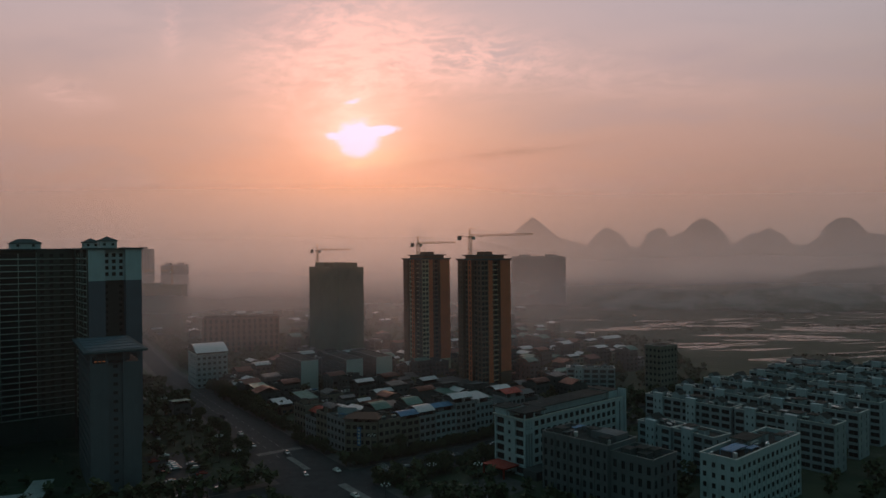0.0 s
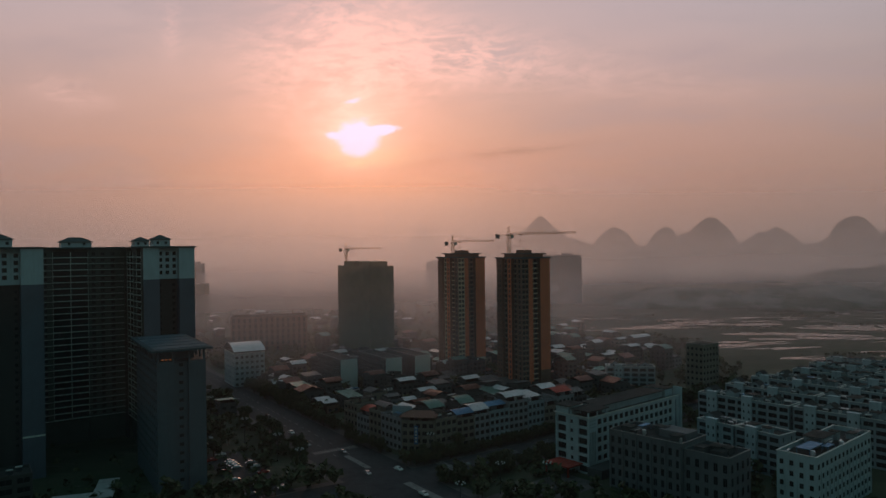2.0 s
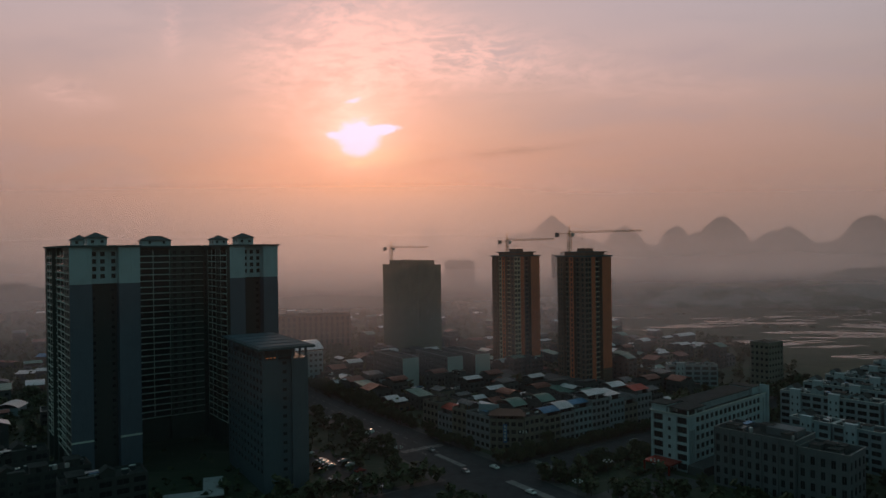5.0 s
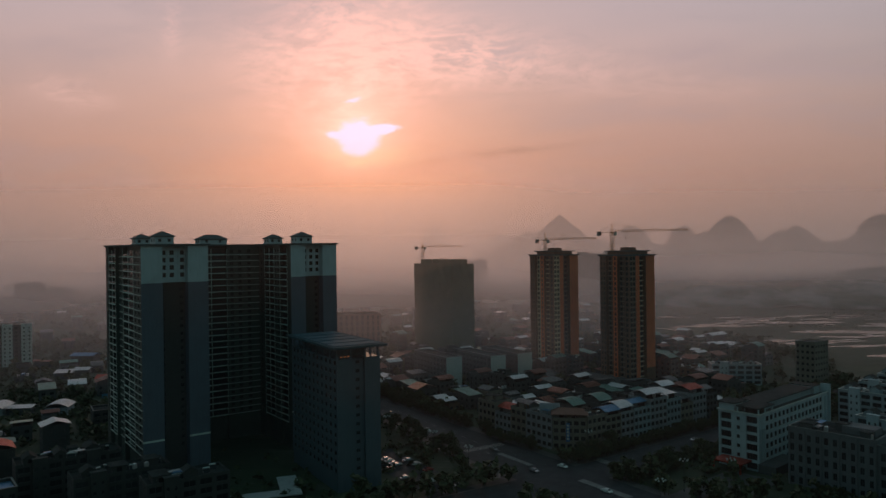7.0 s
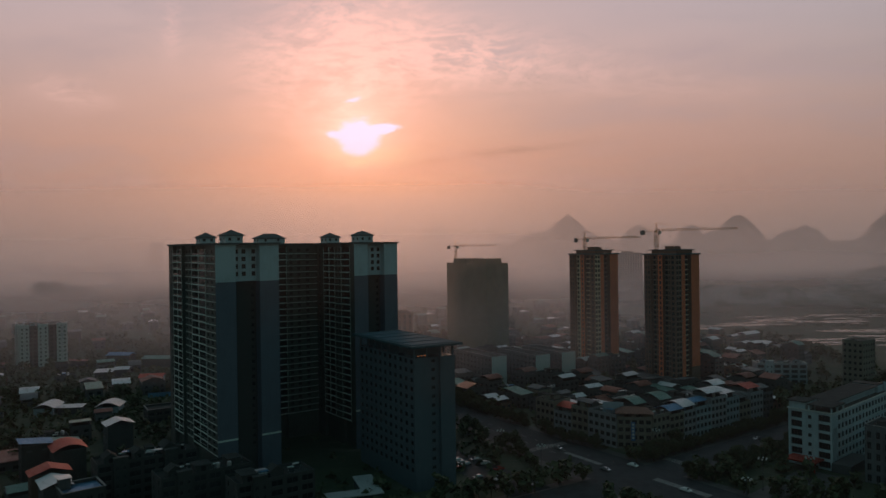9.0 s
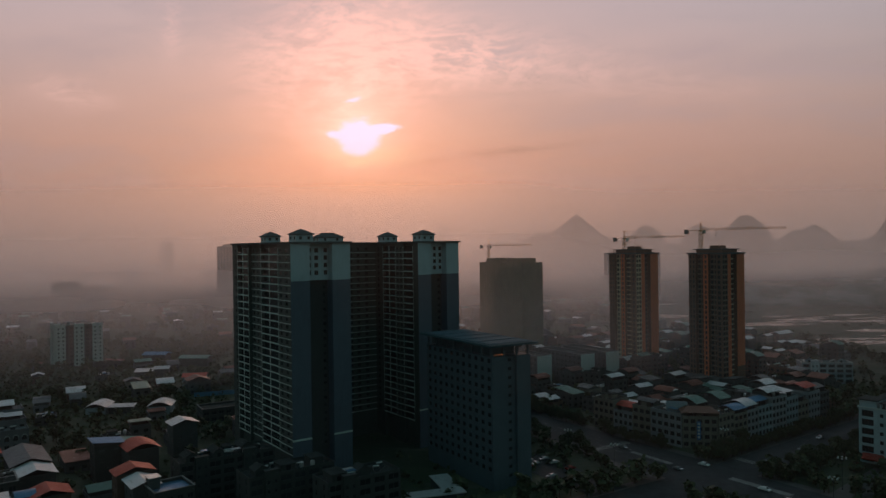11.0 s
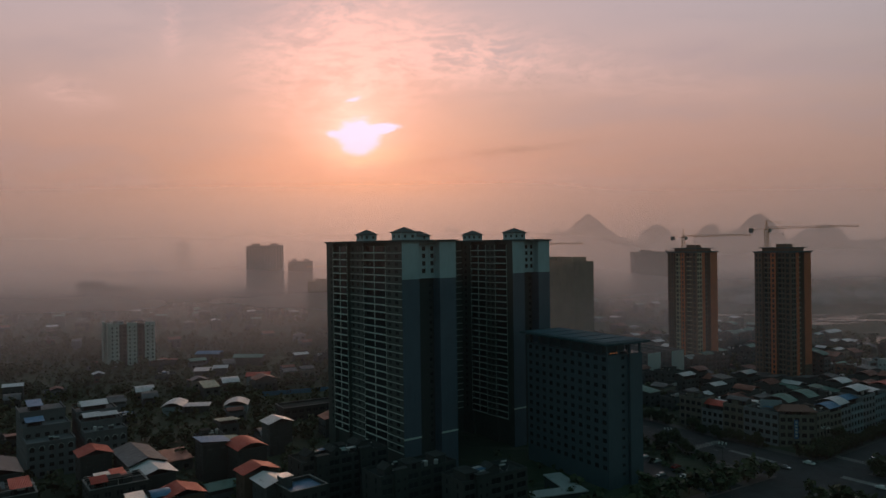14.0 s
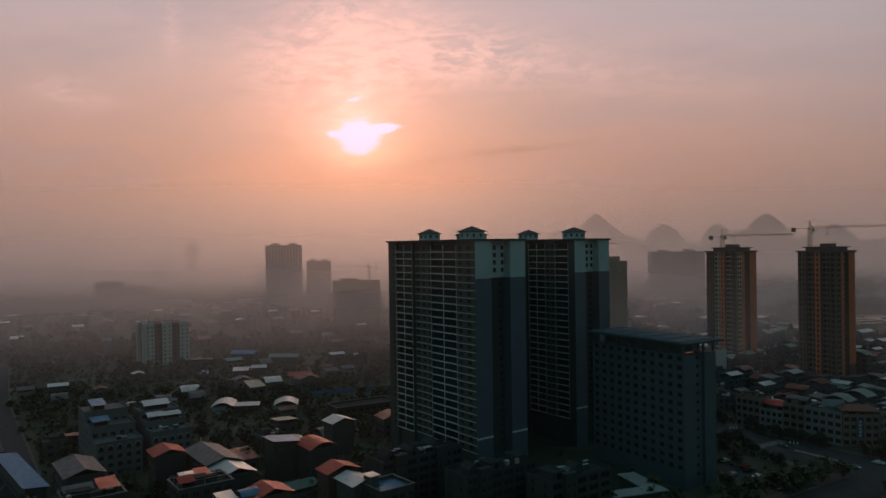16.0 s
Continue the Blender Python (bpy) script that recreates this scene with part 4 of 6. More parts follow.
s = Shape()
s.box(5, 16, 4, 8.5, 22.6, 22.8)
for x in (5.2, 15.8):
    for y in (4.2, 8.3):
        s.bar((x, y, 20.4), (x, y, 22.7), 0.1)
part("roof_pergola", s, tin_blue, ob)
roof_clutter(ob, 47, 12, 20.4, clutter_rng, 8, white_wall)
roof_heaters(ob, 47, 12, 20.4, clutter_rng, 6)

# ---- twin towers under construction ----
slab_dull = plain("slab_dull", (0.20, 0.17, 0.13), 0.8)


def unfinished_tower(x, y, label, turn, hgt, low_tiles):
    ob = thing("residential_tower", label, "tower", place(x, y, turn), "twin unfinished towers")
    SH = 3.17
    N = int(hgt / SH)
    H = N * SH
    # a stepped plan: the corner nearest the town at the origin, faces to -y and -x
    A = 24.0
    spots = []
    shapes = {"orange": Shape(), "brown": Shape(), "pale": Shape()}

    def w(key, st, al, wd, cols, lo=0.0, hi=None):
        rows = [r for r in levels(N, SH, 0.55, 2.05) if r[0] >= lo and r[1] <= (hi or H)]
        spots.extend(shapes[key].facade(st, al, wd, lo, hi or H, cols, rows, 0.35))
    X, Y, D, NX = (1, 0, 0), (0, 1, 0), (0, -1, 0), (-1, 0, 0)
    # -y side: pier, recess, pier, recess, corner
    w("pale", (0, 0, 0), X, 5.5, [(0.3, 2.5), (3.0, 5.2)])
    w("orange", (5.5, 0, 0), X, 3.6, [])
    w("brown", (9.1, 2.6, 0), X, 6.4, [(0.4, 2.8), (3.6, 6.0)])
    w("brown", (9.1, 0, 0), Y, 2.6, [])
    w("brown", (15.5, 2.6, 0), D, 2.6, [])
    w("orange", (15.5, 0, 0), X, 8.5, [], 12.0)
    w("pale", (15.5, 0, 0), X, 8.5, [], 0.0, 12.0)
    # -x side
    w("brown", (0, A, 0), D, 5.0, [(0.8, 2.0), (3.0, 4.2)])
    w("pale", (2.2, A - 5, 0), D, 5.5, [(0.4, 2.3), (3.2, 5.1)])
    w("brown", (0, A - 5, 0), X, 2.2, [])
    w("brown", (2.2, A - 10.5, 0), NX, 2.2, [])
    w("orange", (0, A - 10.5, 0), D, 3.5, [(1.0, 2.4)])
    w("brown", (2.2, A - 14, 0), D, 5.5, [(0.4, 2.3), (3.2, 5.1)])
    w("brown", (0, A - 14, 0), X, 2.2, [])
    w("brown", (2.2, A - 19.5, 0), NX, 2.2, [])
    w("brown", (0, A - 19.5, 0), D, 4.5, [(1.0, 3.0)])
    w("orange", (A, 0, 0), Y, A, even(A, 6, 1.6))
    w("brown", (A, A, 0), NX, A, even(A, 6, 1.6))
    for key, mat, name in (("orange", orange_tile, "orange_wall"), ("brown", brown_tile, "brown_wall"), ("pale", pale_render if low_tiles else brown_tile, "pale_wall" if low_tiles else "corner_wall")):
        part(name, shapes[key], mat, ob, {"orange": "orange tiled wall", "brown": "brown tiled wall", "pale": "bare pale render" if low_tiles else "brown tiled corner"}[key])
    put_windows(ob, spots, True, 290)
    r = Shape()
    r.box(-0.9, A + 0.9, -0.9, A + 0.9, H, H + 0.9)
    part("roof", r, roof_tile, ob)
    r = Shape()
    r.box(4, A - 3, 3, A - 3, H + 0.9, H + 2.8)
    part("roof_frame", r, brown_tile, ob)
    # pale slab edges of the window columns
    for x, y, wd, turn in ((0, 0, 5.5, 0), (9.1, 2.6, 6.4, 0), (2.2, A - 5, 5.5, -90), (2.2, A - 14, 5.5, -90)):
        b = Shape()
        b.box(0.05, wd - 0.05, -0.35, -0.003, -0.12, 0.42)
        me = b.mesh("slab_edge", [pale_render if (low_tiles and x < 5) or (not low_tiles and x > 5) else slab_dull])
        for k in range(2, N):
            part("slab_edge", me, [], ob, m=Matrix.Translation((x, y, k * SH)) @ Matrix.Rotation(radians(turn), 4, "Z"))
    r = Shape()
    r.box(2.6, A - 1.6, 1.6, A - 1.6, H + 2.803, H + 3.4)
    part("roof_cornice", r, roof_tile, ob)
    r = Shape()
    r.box(8, 15, 7, 14, H + 3.403, H + 5.4)
    part("lift_room", r, brown_tile, ob)


unfinished_tower(-14.6, 500.9, "orange and brown tiled apartment tower, unfinished, with a crane", 36.5, 82.5, True)
unfinished_tower(23.6, 445.4, "dark brown apartment tower with orange piers, unfinished, with a crane", 36.5, 82.5, False)


def net_tower():
    ob = thing("netted_tower", "concrete tower wrapped in dull green building net, under construction", "tower", place(-84.6, 583.5, 36.5))
    s = Shape()
    w, d, h = 23.0, 54.0, 75.5
    s = Shape()
    for st, al, wd in (((0, 0, 0), (1, 0, 0), w), ((w, 0, 0), (0, 1, 0), d), ((w, d, 0), (-1, 0, 0), w), ((0, d, 0), (0, -1, 0), d)):
        n = int(wd / 3)
        s.facade(st, al, wd, 0, h, even(wd, n, wd / n - 0.25), levels(25, 3.0, 0.12, 2.8), 0.12)
        s.facade((Vector(st) + Vector((-al[1], al[0], 0)) * 0.12), al, wd, 0, h, [], [])
    part("netting", s, net_green, ob)
    r = Shape()
    r.box(0.3, w - 0.3, 0.3, d - 0.3, h - 0.4, h - 0.1)
    part("roof", r, concrete, ob)
    for y0 in (5, 31):
        r = Shape()
        r.box(3, w - 3, y0, y0 + 17, h - 0.1, h + 3.6)
        part("lift_room", r, net_green, ob)


net_tower()


def tower_crane(x, y, z0, z, tipx, tipy, back):
    ob = thing("tower_crane", "slender lattice tower crane with a long jib on the roof", "crane", place(x, y, math.degrees(math.atan2(tipy - y, tipx - x)), z0), "tower cranes")
    L = math.hypot(tipx - x, tipy - y)
    h = z - z0
    m = Shape()
    a = 0.9
    for sx in (-a, a):
        for sy in (-a, a):
            m.bar((sx, sy, 0), (sx, sy, h), 0.13)
    n = max(3, int(h / 1.8))
    for i in range(n):
        za, zb = h * i / n, h * (i + 1) / n
        for p, q in (((-a, -a), (a, -a)), ((a, -a), (a, a)), ((a, a), (-a, a)), ((-a, a), (-a, -a))):
            m.bar((*p, za), (*q, zb), 0.08)
            m.bar((*p, zb), (*q, zb), 0.08)
    part("mast", m, steel_yellow, ob)
    j = Shape()
    jh = 1.3
    for sy in (-0.6, 0.6):
        j.bar((-1, sy, h + 0.6), (L, sy * 0.6, h + 0.6), 0.11)
    j.bar((-1, 0, h + 0.6 + jh), (L, 0, h + 0.6 + jh * 0.6), 0.11)
    n = int(L / 2)
    for i in range(n):
        xa, xb = L * i / n, L * (i + 1) / n
        for sy in (-0.6, 0.6):
            j.bar((xa, sy * (1 - 0.4 * i / n), h + 0.6), ((xa + xb) / 2, 0, h + 0.6 + jh * (1 - 0.4 * i / n)), 0.06, 0, 3)
            j.bar(((xa + xb) / 2, 0, h + 0.6 + jh * (1 - 0.4 * i / n)), (xb, sy * (1 - 0.4 * i / n), h + 0.6), 0.06, 0, 3)
    part("jib", j, steel_yellow, ob)
    c = Shape()
    for sy in (-0.6, 0.6):
        c.bar((0, sy, h + 0.6), (-back, sy, h + 0.6), 0.14)
    c.box(-back, -1, -0.6, 0.6, h + 0.5, h + 0.58)
    part("counter_jib", c, steel_yellow, ob)
    w = Shape()
    w.box(-back - 0.3, -back + 2.0, -0.9, 0.9, h - 1.6, h + 1.2)
    part("counterweight", w, concrete, ob)
    k = Shape()
    k.box(0.6, 2.2, 0.9, 2.3, h - 1.6, h + 0.5)
    part("cab", k, white_trim, ob)
    t = Shape()
    top = (0, 0, h + 6.0)
    for sx, sy in ((-a, -a), (a, -a), (a, a), (-a, a)):
        t.bar((sx, sy, h), top, 0.12)
    t.bar((0, 0, h), (0, 0, h + 0.8), 1.2, 0, 8)
    t.bar(top, (L * 0.62, 0, h + 0.6 + jh), 0.05, 0, 3)
    t.bar(top, (L * 0.30, 0, h + 0.6 + jh), 0.05, 0, 3)
    t.bar(top, (-back + 1, 0, h + 0.7), 0.05, 0, 3)
    part("apex", t, steel_yellow, ob)
    k = Shape()
    k.box(L * 0.18, L * 0.18 + 1.4, -0.6, 0.6, h + 0.2, h + 0.55)
    k.bar((L * 0.18 + 0.7, 0, h + 0.2), (L * 0.18 + 0.7, 0, h - 2.6), 0.05, 0, 3)
    k.box(L * 0.18 + 0.4, L * 0.18 + 1.0, -0.3, 0.3, h - 3.4, h - 2.6)
    part("trolley", k, steel_dark, ob)


tower_crane(-18.0, 519.0, 81.4, 93.0, 8.0, 466.0, 11)
tower_crane(17.5, 465.0, 81.4, 97.0, 53.0, 424.0, 11)
tower_crane(-109.0, 624.0, 75.4, 89.0, -76.0, 590.0, 9)


# ---- the old street block by the crossing ----
TAKEN = [(-239.6, 320.0, 36.5, 0, 89, -59, 8), (-130.2, 264.5, 31.5, -3, 20, -3, 50), (31.4, 282.9, 41, -10, 70, -8, 18), (68.3, 236.8, 42, -3, 18, -2, 48),
         (92.5, 228.4, 41.5, -3, 51, -3, 16), (-14, 503, 36.5, -3, 27, -3, 27), (27.5, 447, 36.5, -3, 27, -3, 27), (-84.6, 583.5, 36.5, -2, 25, -2, 56)]
TIN_WORD = {tin_blue: "blue", tin_white: "pale", tin_grey: "grey", tin_red: "rust-red", tin_rust: "rusty", tin_green: "green"}
WALL_WORD = {grey_wall: "grey rendered", cream_wall: "cream rendered", white_wall: "white tiled", brick_wall: "bare brick", stone_wall: "grey-white rendered", row_wall: "pale rendered"}


def near_line(x, y, line, gap):
    p = Vector((x, y))
    for a, b in zip(line, line[1:]):
        a, b = Vector(a), Vector(b)
        t = max(0.0, min(1.0, (p - a).dot(b - a) / (b - a).length_squared))
        if (p - (a + (b - a) * t)).length < gap:
            return True
    return False


def free(x, y, r):
    if near_line(x, y, AVENUE, (19 if y < 330 else 15) + r) or near_line(x, y, STREET, 13 + r) or near_line(x, y, LANE, 6 + r):
        return False
    for ox, oy, ang, x0, x1, y0, y1 in TAKEN:
        c, s_ = math.cos(radians(ang)), math.sin(radians(ang))
        lx, ly = (x - ox) * c + (y - oy) * s_, -(x - ox) * s_ + (y - oy) * c
        if x0 - r < lx < x1 + r and y0 - r < ly < y1 + r:
            return False
    return True


def row_house(x, y, angle, w, d, n, wall, cover, rng):
    """A house of the street row: piers between wide windows, a shelter of sheet metal on the roof."""
    SH = rng.uniform(3.1, 3.6)
    label = "%s street house, %s" % (WALL_WORD[wall], ("%s sheet-metal shelter on the roof" % TIN_WORD[cover]) if cover else "flat roof with a parapet")
    ob = thing("street_house", label, "house", place(x, y, angle), "street houses at the crossing")
    H = n * SH
    s = Shape()
    nf = max(2, round(w / 3.0))
    spots = s.facade((0, 0, 0), (1, 0, 0), w, 0, H + 0.9, even(w, nf, w / nf - 0.9), levels(n, SH, 0.95, 1.85), 0.45)
    side = s.facade((w, 0, 0), (0, 1, 0), d, 0, H + 0.9, [], [])
    back = s.facade((w, d, 0), (-1, 0, 0), w, 0, H + 0.9, even(w, nf, 1.5), levels(n, SH, 0.95, 1.6), 0.3)
    s.facade((0, d, 0), (0, -1, 0), d, 0, H + 0.9, [], [])
    for x0, x1, y0, y1 in ((0, w, 0, 0.25), (0, w, d - 0.25, d), (0, 0.25, 0.25, d - 0.25), (w - 0.25, w, 0.25, d - 0.25)):
        s.face([(x0, y0, H + 0.9), (x1, y0, H + 0.9), (x1, y1, H + 0.9), (x0, y1, H + 0.9)])
    part("wall", s, wall, ob)
    r = Shape()
    r.box(0.1, w - 0.1, 0.1, d - 0.1, H - 0.2, H)
    part("roof", r, roof_felt, ob)
    for m, ww, hh in spots:
        part("window", window_mesh(round(ww, 1), hh, 1), [], ob, m=m)
    put_windows(ob, back, False)
    # floor bands across the front
    for k in range(1, n):
        if rng.random() < 0.7:
            b = Shape()
            b.box(0.05, w - 0.05, -0.25, -0.003, k * SH - 0.12, k * SH + 0.35)
            part("floor_band", b, wall, ob)
    if cover:
        canopy(ob, -0.2, w + 0.2, rng.uniform(-0.4, 3), d + rng.choice((0.3, -3.0)), H + 2.5, cover, rng.choice(("gable", "arch", "arch", "lean")), rng)
    roof_clutter(ob, w, d, H, rng, 2, wall)
    roof_heaters(ob, w, d, H, rng, 0 if cover else 3)
    return ob


rng = random.Random(17)
# along the street, right of the corner
x, y = -29.0, 315.0
covers = [None, tin_blue, tin_white, tin_blue, tin_white, tin_white, tin_grey, tin_red, tin_grey]
for k, w in enumerate((11.5, 10, 9, 11.5, 12, 10.5, 9.5, 11, 9)):
    row_house(x, y, 35.5, w, rng.uniform(11, 14), (4, 4, 4, 4, 5, 4, 3, 4, 4)[k], (cream_wall, cream_wall, row_wall, white_wall, row_wall, white_wall, cream_wall, row_wall, grey_wall)[k], covers[k], rng)
    x, y = x + (w + 0.06) * math.cos(radians(35.5)), y + (w + 0.06) * math.sin(radians(35.5))
TAKEN.append((-29, 315, 35.5, -6, 97, -4, 15))
# along the avenue, left of it
x, y = -44.3, 317.8
for k, w in enumerate((16, 10, 11, 12)):
    dx, dy = math.cos(radians(-52)), math.sin(radians(-52))
    x, y = x - (w + 0.06) * dx, y - (w + 0.06) * dy
    row_house(x, y, -52, w, rng.uniform(11, 13), 4 if k != 2 else 3, (row_wall, cream_wall, row_wall, cream_wall)[k], (None, tin_grey, tin_red, None, tin_green, tin_white)[k], rng)
TAKEN.append((x, y, -52, -4, 54, -4, 14))
corner = row_house(-44.0, 317.3, -10, 14.6, 9.5, 4, cream_wall, None, rng)
s = Shape()
s.box(-0.8, 15.4, -0.9, 9.0, 15.6, 15.75)
s.face([(-0.8, -0.9, 15.75), (15.4, -0.9, 15.75), (12, 6, 17.4), (3, 6, 17.4)])
s.face([(15.4, -0.9, 15.75), (15.4, 9, 15.75), (12, 6, 17.4)])
s.face([(-0.8, 9, 15.75), (-0.8, -0.9, 15.75), (3, 6, 17.4)])
s.face([(15.4, 9, 15.75), (-0.8, 9, 15.75), (3, 6, 17.4), (12, 6, 17.4)])
part("eave_roof", s, plain("eave_brown", (0.15, 0.06, 0.035), 0.7), corner, "dull brown-red roof round the corner")
# tall blue sign on the corner, its writing too small to read
sign = thing("shop_sign", "tall narrow blue sign fixed to the corner house", "sign", place(-37.6, 315.6, -10, 4.0), "")
s = Shape()
s.box(-0.8, 0.8, -0.30, 0.0, 0, 8.0)
part("panel", s, plain("sign_blue", (0.03, 0.13, 0.32), 0.4), sign)
for k in range(5):
    s = Shape()
    s.box(-0.45, 0.45, -0.33, -0.302, 0.8 + k * 1.45, 1.7 + k * 1.45)
    part("writing_bar", s, white_trim, sign)
# free-standing billboard wall on the corner roofs
s = Shape()
s.box(0, 9, 0, 0.5, 0, 5.2)
s.box(0.3, 0.8, 0.5, 2.2, 0, 4.0)
s.box(8.2, 8.7, 0.5, 2.2, 0, 4.0)
tagged(part("roof_billboard", s, plain("billboard_back", (0.30, 0.36, 0.42), 0.7), None, "blank blue-grey hoarding standing on a roof", place(-48.5, 326.0, -14, 13.6)), category="billboard")


# ---- town houses ----
def house_template(i, rng):
    w, d = rng.uniform(7.5, 12), rng.uniform(9, 14)
    n = (1, 1, 2, 2, 3, 3, 4)[i % 7]
    wall = rng.choice((grey_wall, grey_wall, cream_wall, brick_wall, grey_wall, stone_wall))
    mat = rng.choice((tin_blue, tin_white, tin_grey, tin_grey, tin_rust, tin_white, tin_green, tin_grey, tin_white, tin_green, tin_grey))
    covered = rng.random() < 0.65
    label = "%s town house with %s" % (WALL_WORD[wall], ("a %s sheet-metal roof shelter" % TIN_WORD[mat]) if covered else "a flat roof terrace and water tank")
    nf, nd = max(2, int(w / 3.2)), max(2, int(d / 3.6))
    ob = block("town_house", label, "house", place(0, 0, 0), w, d, n, 3.2, wall, {"f": (nf, 1.9), "b": (nf, 1.9), "l": (nd, 1.5), "r": (nd, 1.5)}, parapet=rng.uniform(0.7, 1.2), single=False, group="town houses", coping=False)
    h = n * 3.2
    if covered:
        style = rng.choice(("gable", "arch", "lean", "gable"))
        canopy(ob, -0.4, w + 0.4, rng.uniform(-0.5, 2.5), d + 0.5 - rng.choice((0, 0, 3.5)), h + rng.uniform(1.2, 2.6), mat, style, rng)
    else:
        roof_clutter(ob, w, d, h, rng, 3, wall)
        roof_heaters(ob, w, d, h, rng, 2)
    return ob, w, d, h, wall, mat if covered else None


rng = random.Random(21)
TEMPLATES = [house_template(i, rng) for i in range(26)]
USED = set()
FAR_HOUSES = Shape()
FAR_MATS = [grey_wall, cream_wall, white_wall, brick_wall, stone_wall, tin_rust, tin_blue, tin_white, tin_grey, tin_red, tin_green, roof_felt, glass]
COUNT = [0]


def far_house(m, w, d, h, wall, cover, rng):
    """Houses too far off to pick apart: walls, windows and roofs in one mesh."""
    s = FAR_HOUSES
    wi = FAR_MATS.index(wall)
    s.box(0, w, 0, d, 0, h, wi, m, True)
    for k in range(int(h / 3.2)):
        for sd in range(4):
            width = w if sd % 2 == 0 else d
            for c in even(width, max(2, int(width / 4)), 1.8):
                z0, z1, e = k * 3.2 + 1.0, k * 3.2 + 2.5, 0.03
                if sd == 0:
                    q = [(c[0], -e, z0), (c[1], -e, z0), (c[1], -e, z1), (c[0], -e, z1)]
                elif sd == 1:
                    q = [(w + e, c[0], z0), (w + e, c[1], z0), (w + e, c[1], z1), (w + e, c[0], z1)]
                elif sd == 3:
                    q = [(-e, c[1], z0), (-e, c[0], z0), (-e, c[0], z1), (-e, c[1], z1)]
                else:
                    continue
                s.face([m @ Vector(p) for p in q], FAR_MATS.index(glass))
    if cover:
        ri = FAR_MATS.index(cover)
        r = d * 0.15
        for a, b in (((-0.4, h + 1.2), (d / 2, h + 1.2 + r)), ((d / 2, h + 1.2 + r), (d + 0.4, h + 1.2))):
            s.face([m @ Vector(p) for p in ((-0.4, a[0], a[1]), (w + 0.4, a[0], a[1]), (w + 0.4, b[0], b[1]), (-0.4, b[0], b[1]))], ri)
        s.box(0.2, w - 0.2, 0.2, d - 0.2, h, h + 1.25, wi, m, True)
    else:
        s.box(w * 0.3, w * 0.6, d * 0.3, d * 0.6, h, h + 2.5, wi, m, True)


def set_house(x, y, angle, rng, near=True, low=False):
    i = rng.choice([k for k in range(len(TEMPLATES)) if k % 7 < 4]) if low else rng.randrange(len(TEMPLATES))
    ob, w, d, h, wall, cover = TEMPLATES[i]
    m = place(x, y, angle + rng.choice((0, 180, 90)) + rng.uniform(-3, 3)) @ Matrix.Translation((-w / 2, -d / 2, 0))
    if not near or COUNT[0] >= 275:
        far_house(m, w, d, h, wall, cover, rng)
        return
    COUNT[0] += 1
    if i not in USED:
        USED.add(i)
        ob.matrix_basis = m
    else:
        copy_thing(ob, m)


def fill(x0, x1, y0, y1, angle, sx, sy, chance, rng, ok=lambda x, y: True, near=True, low=False):
    c, s_ = math.cos(radians(angle)), math.sin(radians(angle))
    R = max(x1 - x0, y1 - y0)
    n = int(R / min(sx, sy)) + 2
    mx, my = (x0 + x1) / 2, (y0 + y1) / 2
    for i in range(-n, n):
        for j in range(-n, n):
            lx, ly = i * sx + (4.5 if i % 4 == 0 else 0), j * sy + (3 if j % 3 == 0 else 0)
            x, y = mx + lx * c - ly * s_ + rng.uniform(-1, 1), my + lx * s_ + ly * c + rng.uniform(-1, 1)
            if x0 < x < x1 and y0 < y < y1 and rng.random() < chance and ok(x, y) and free(x, y, 6.5):
                set_house(x, y, angle, rng, near, low)


def right_of_avenue(x, y):
    return (x + 62) * 0.843 + (y - 302) * 0.538 > 0


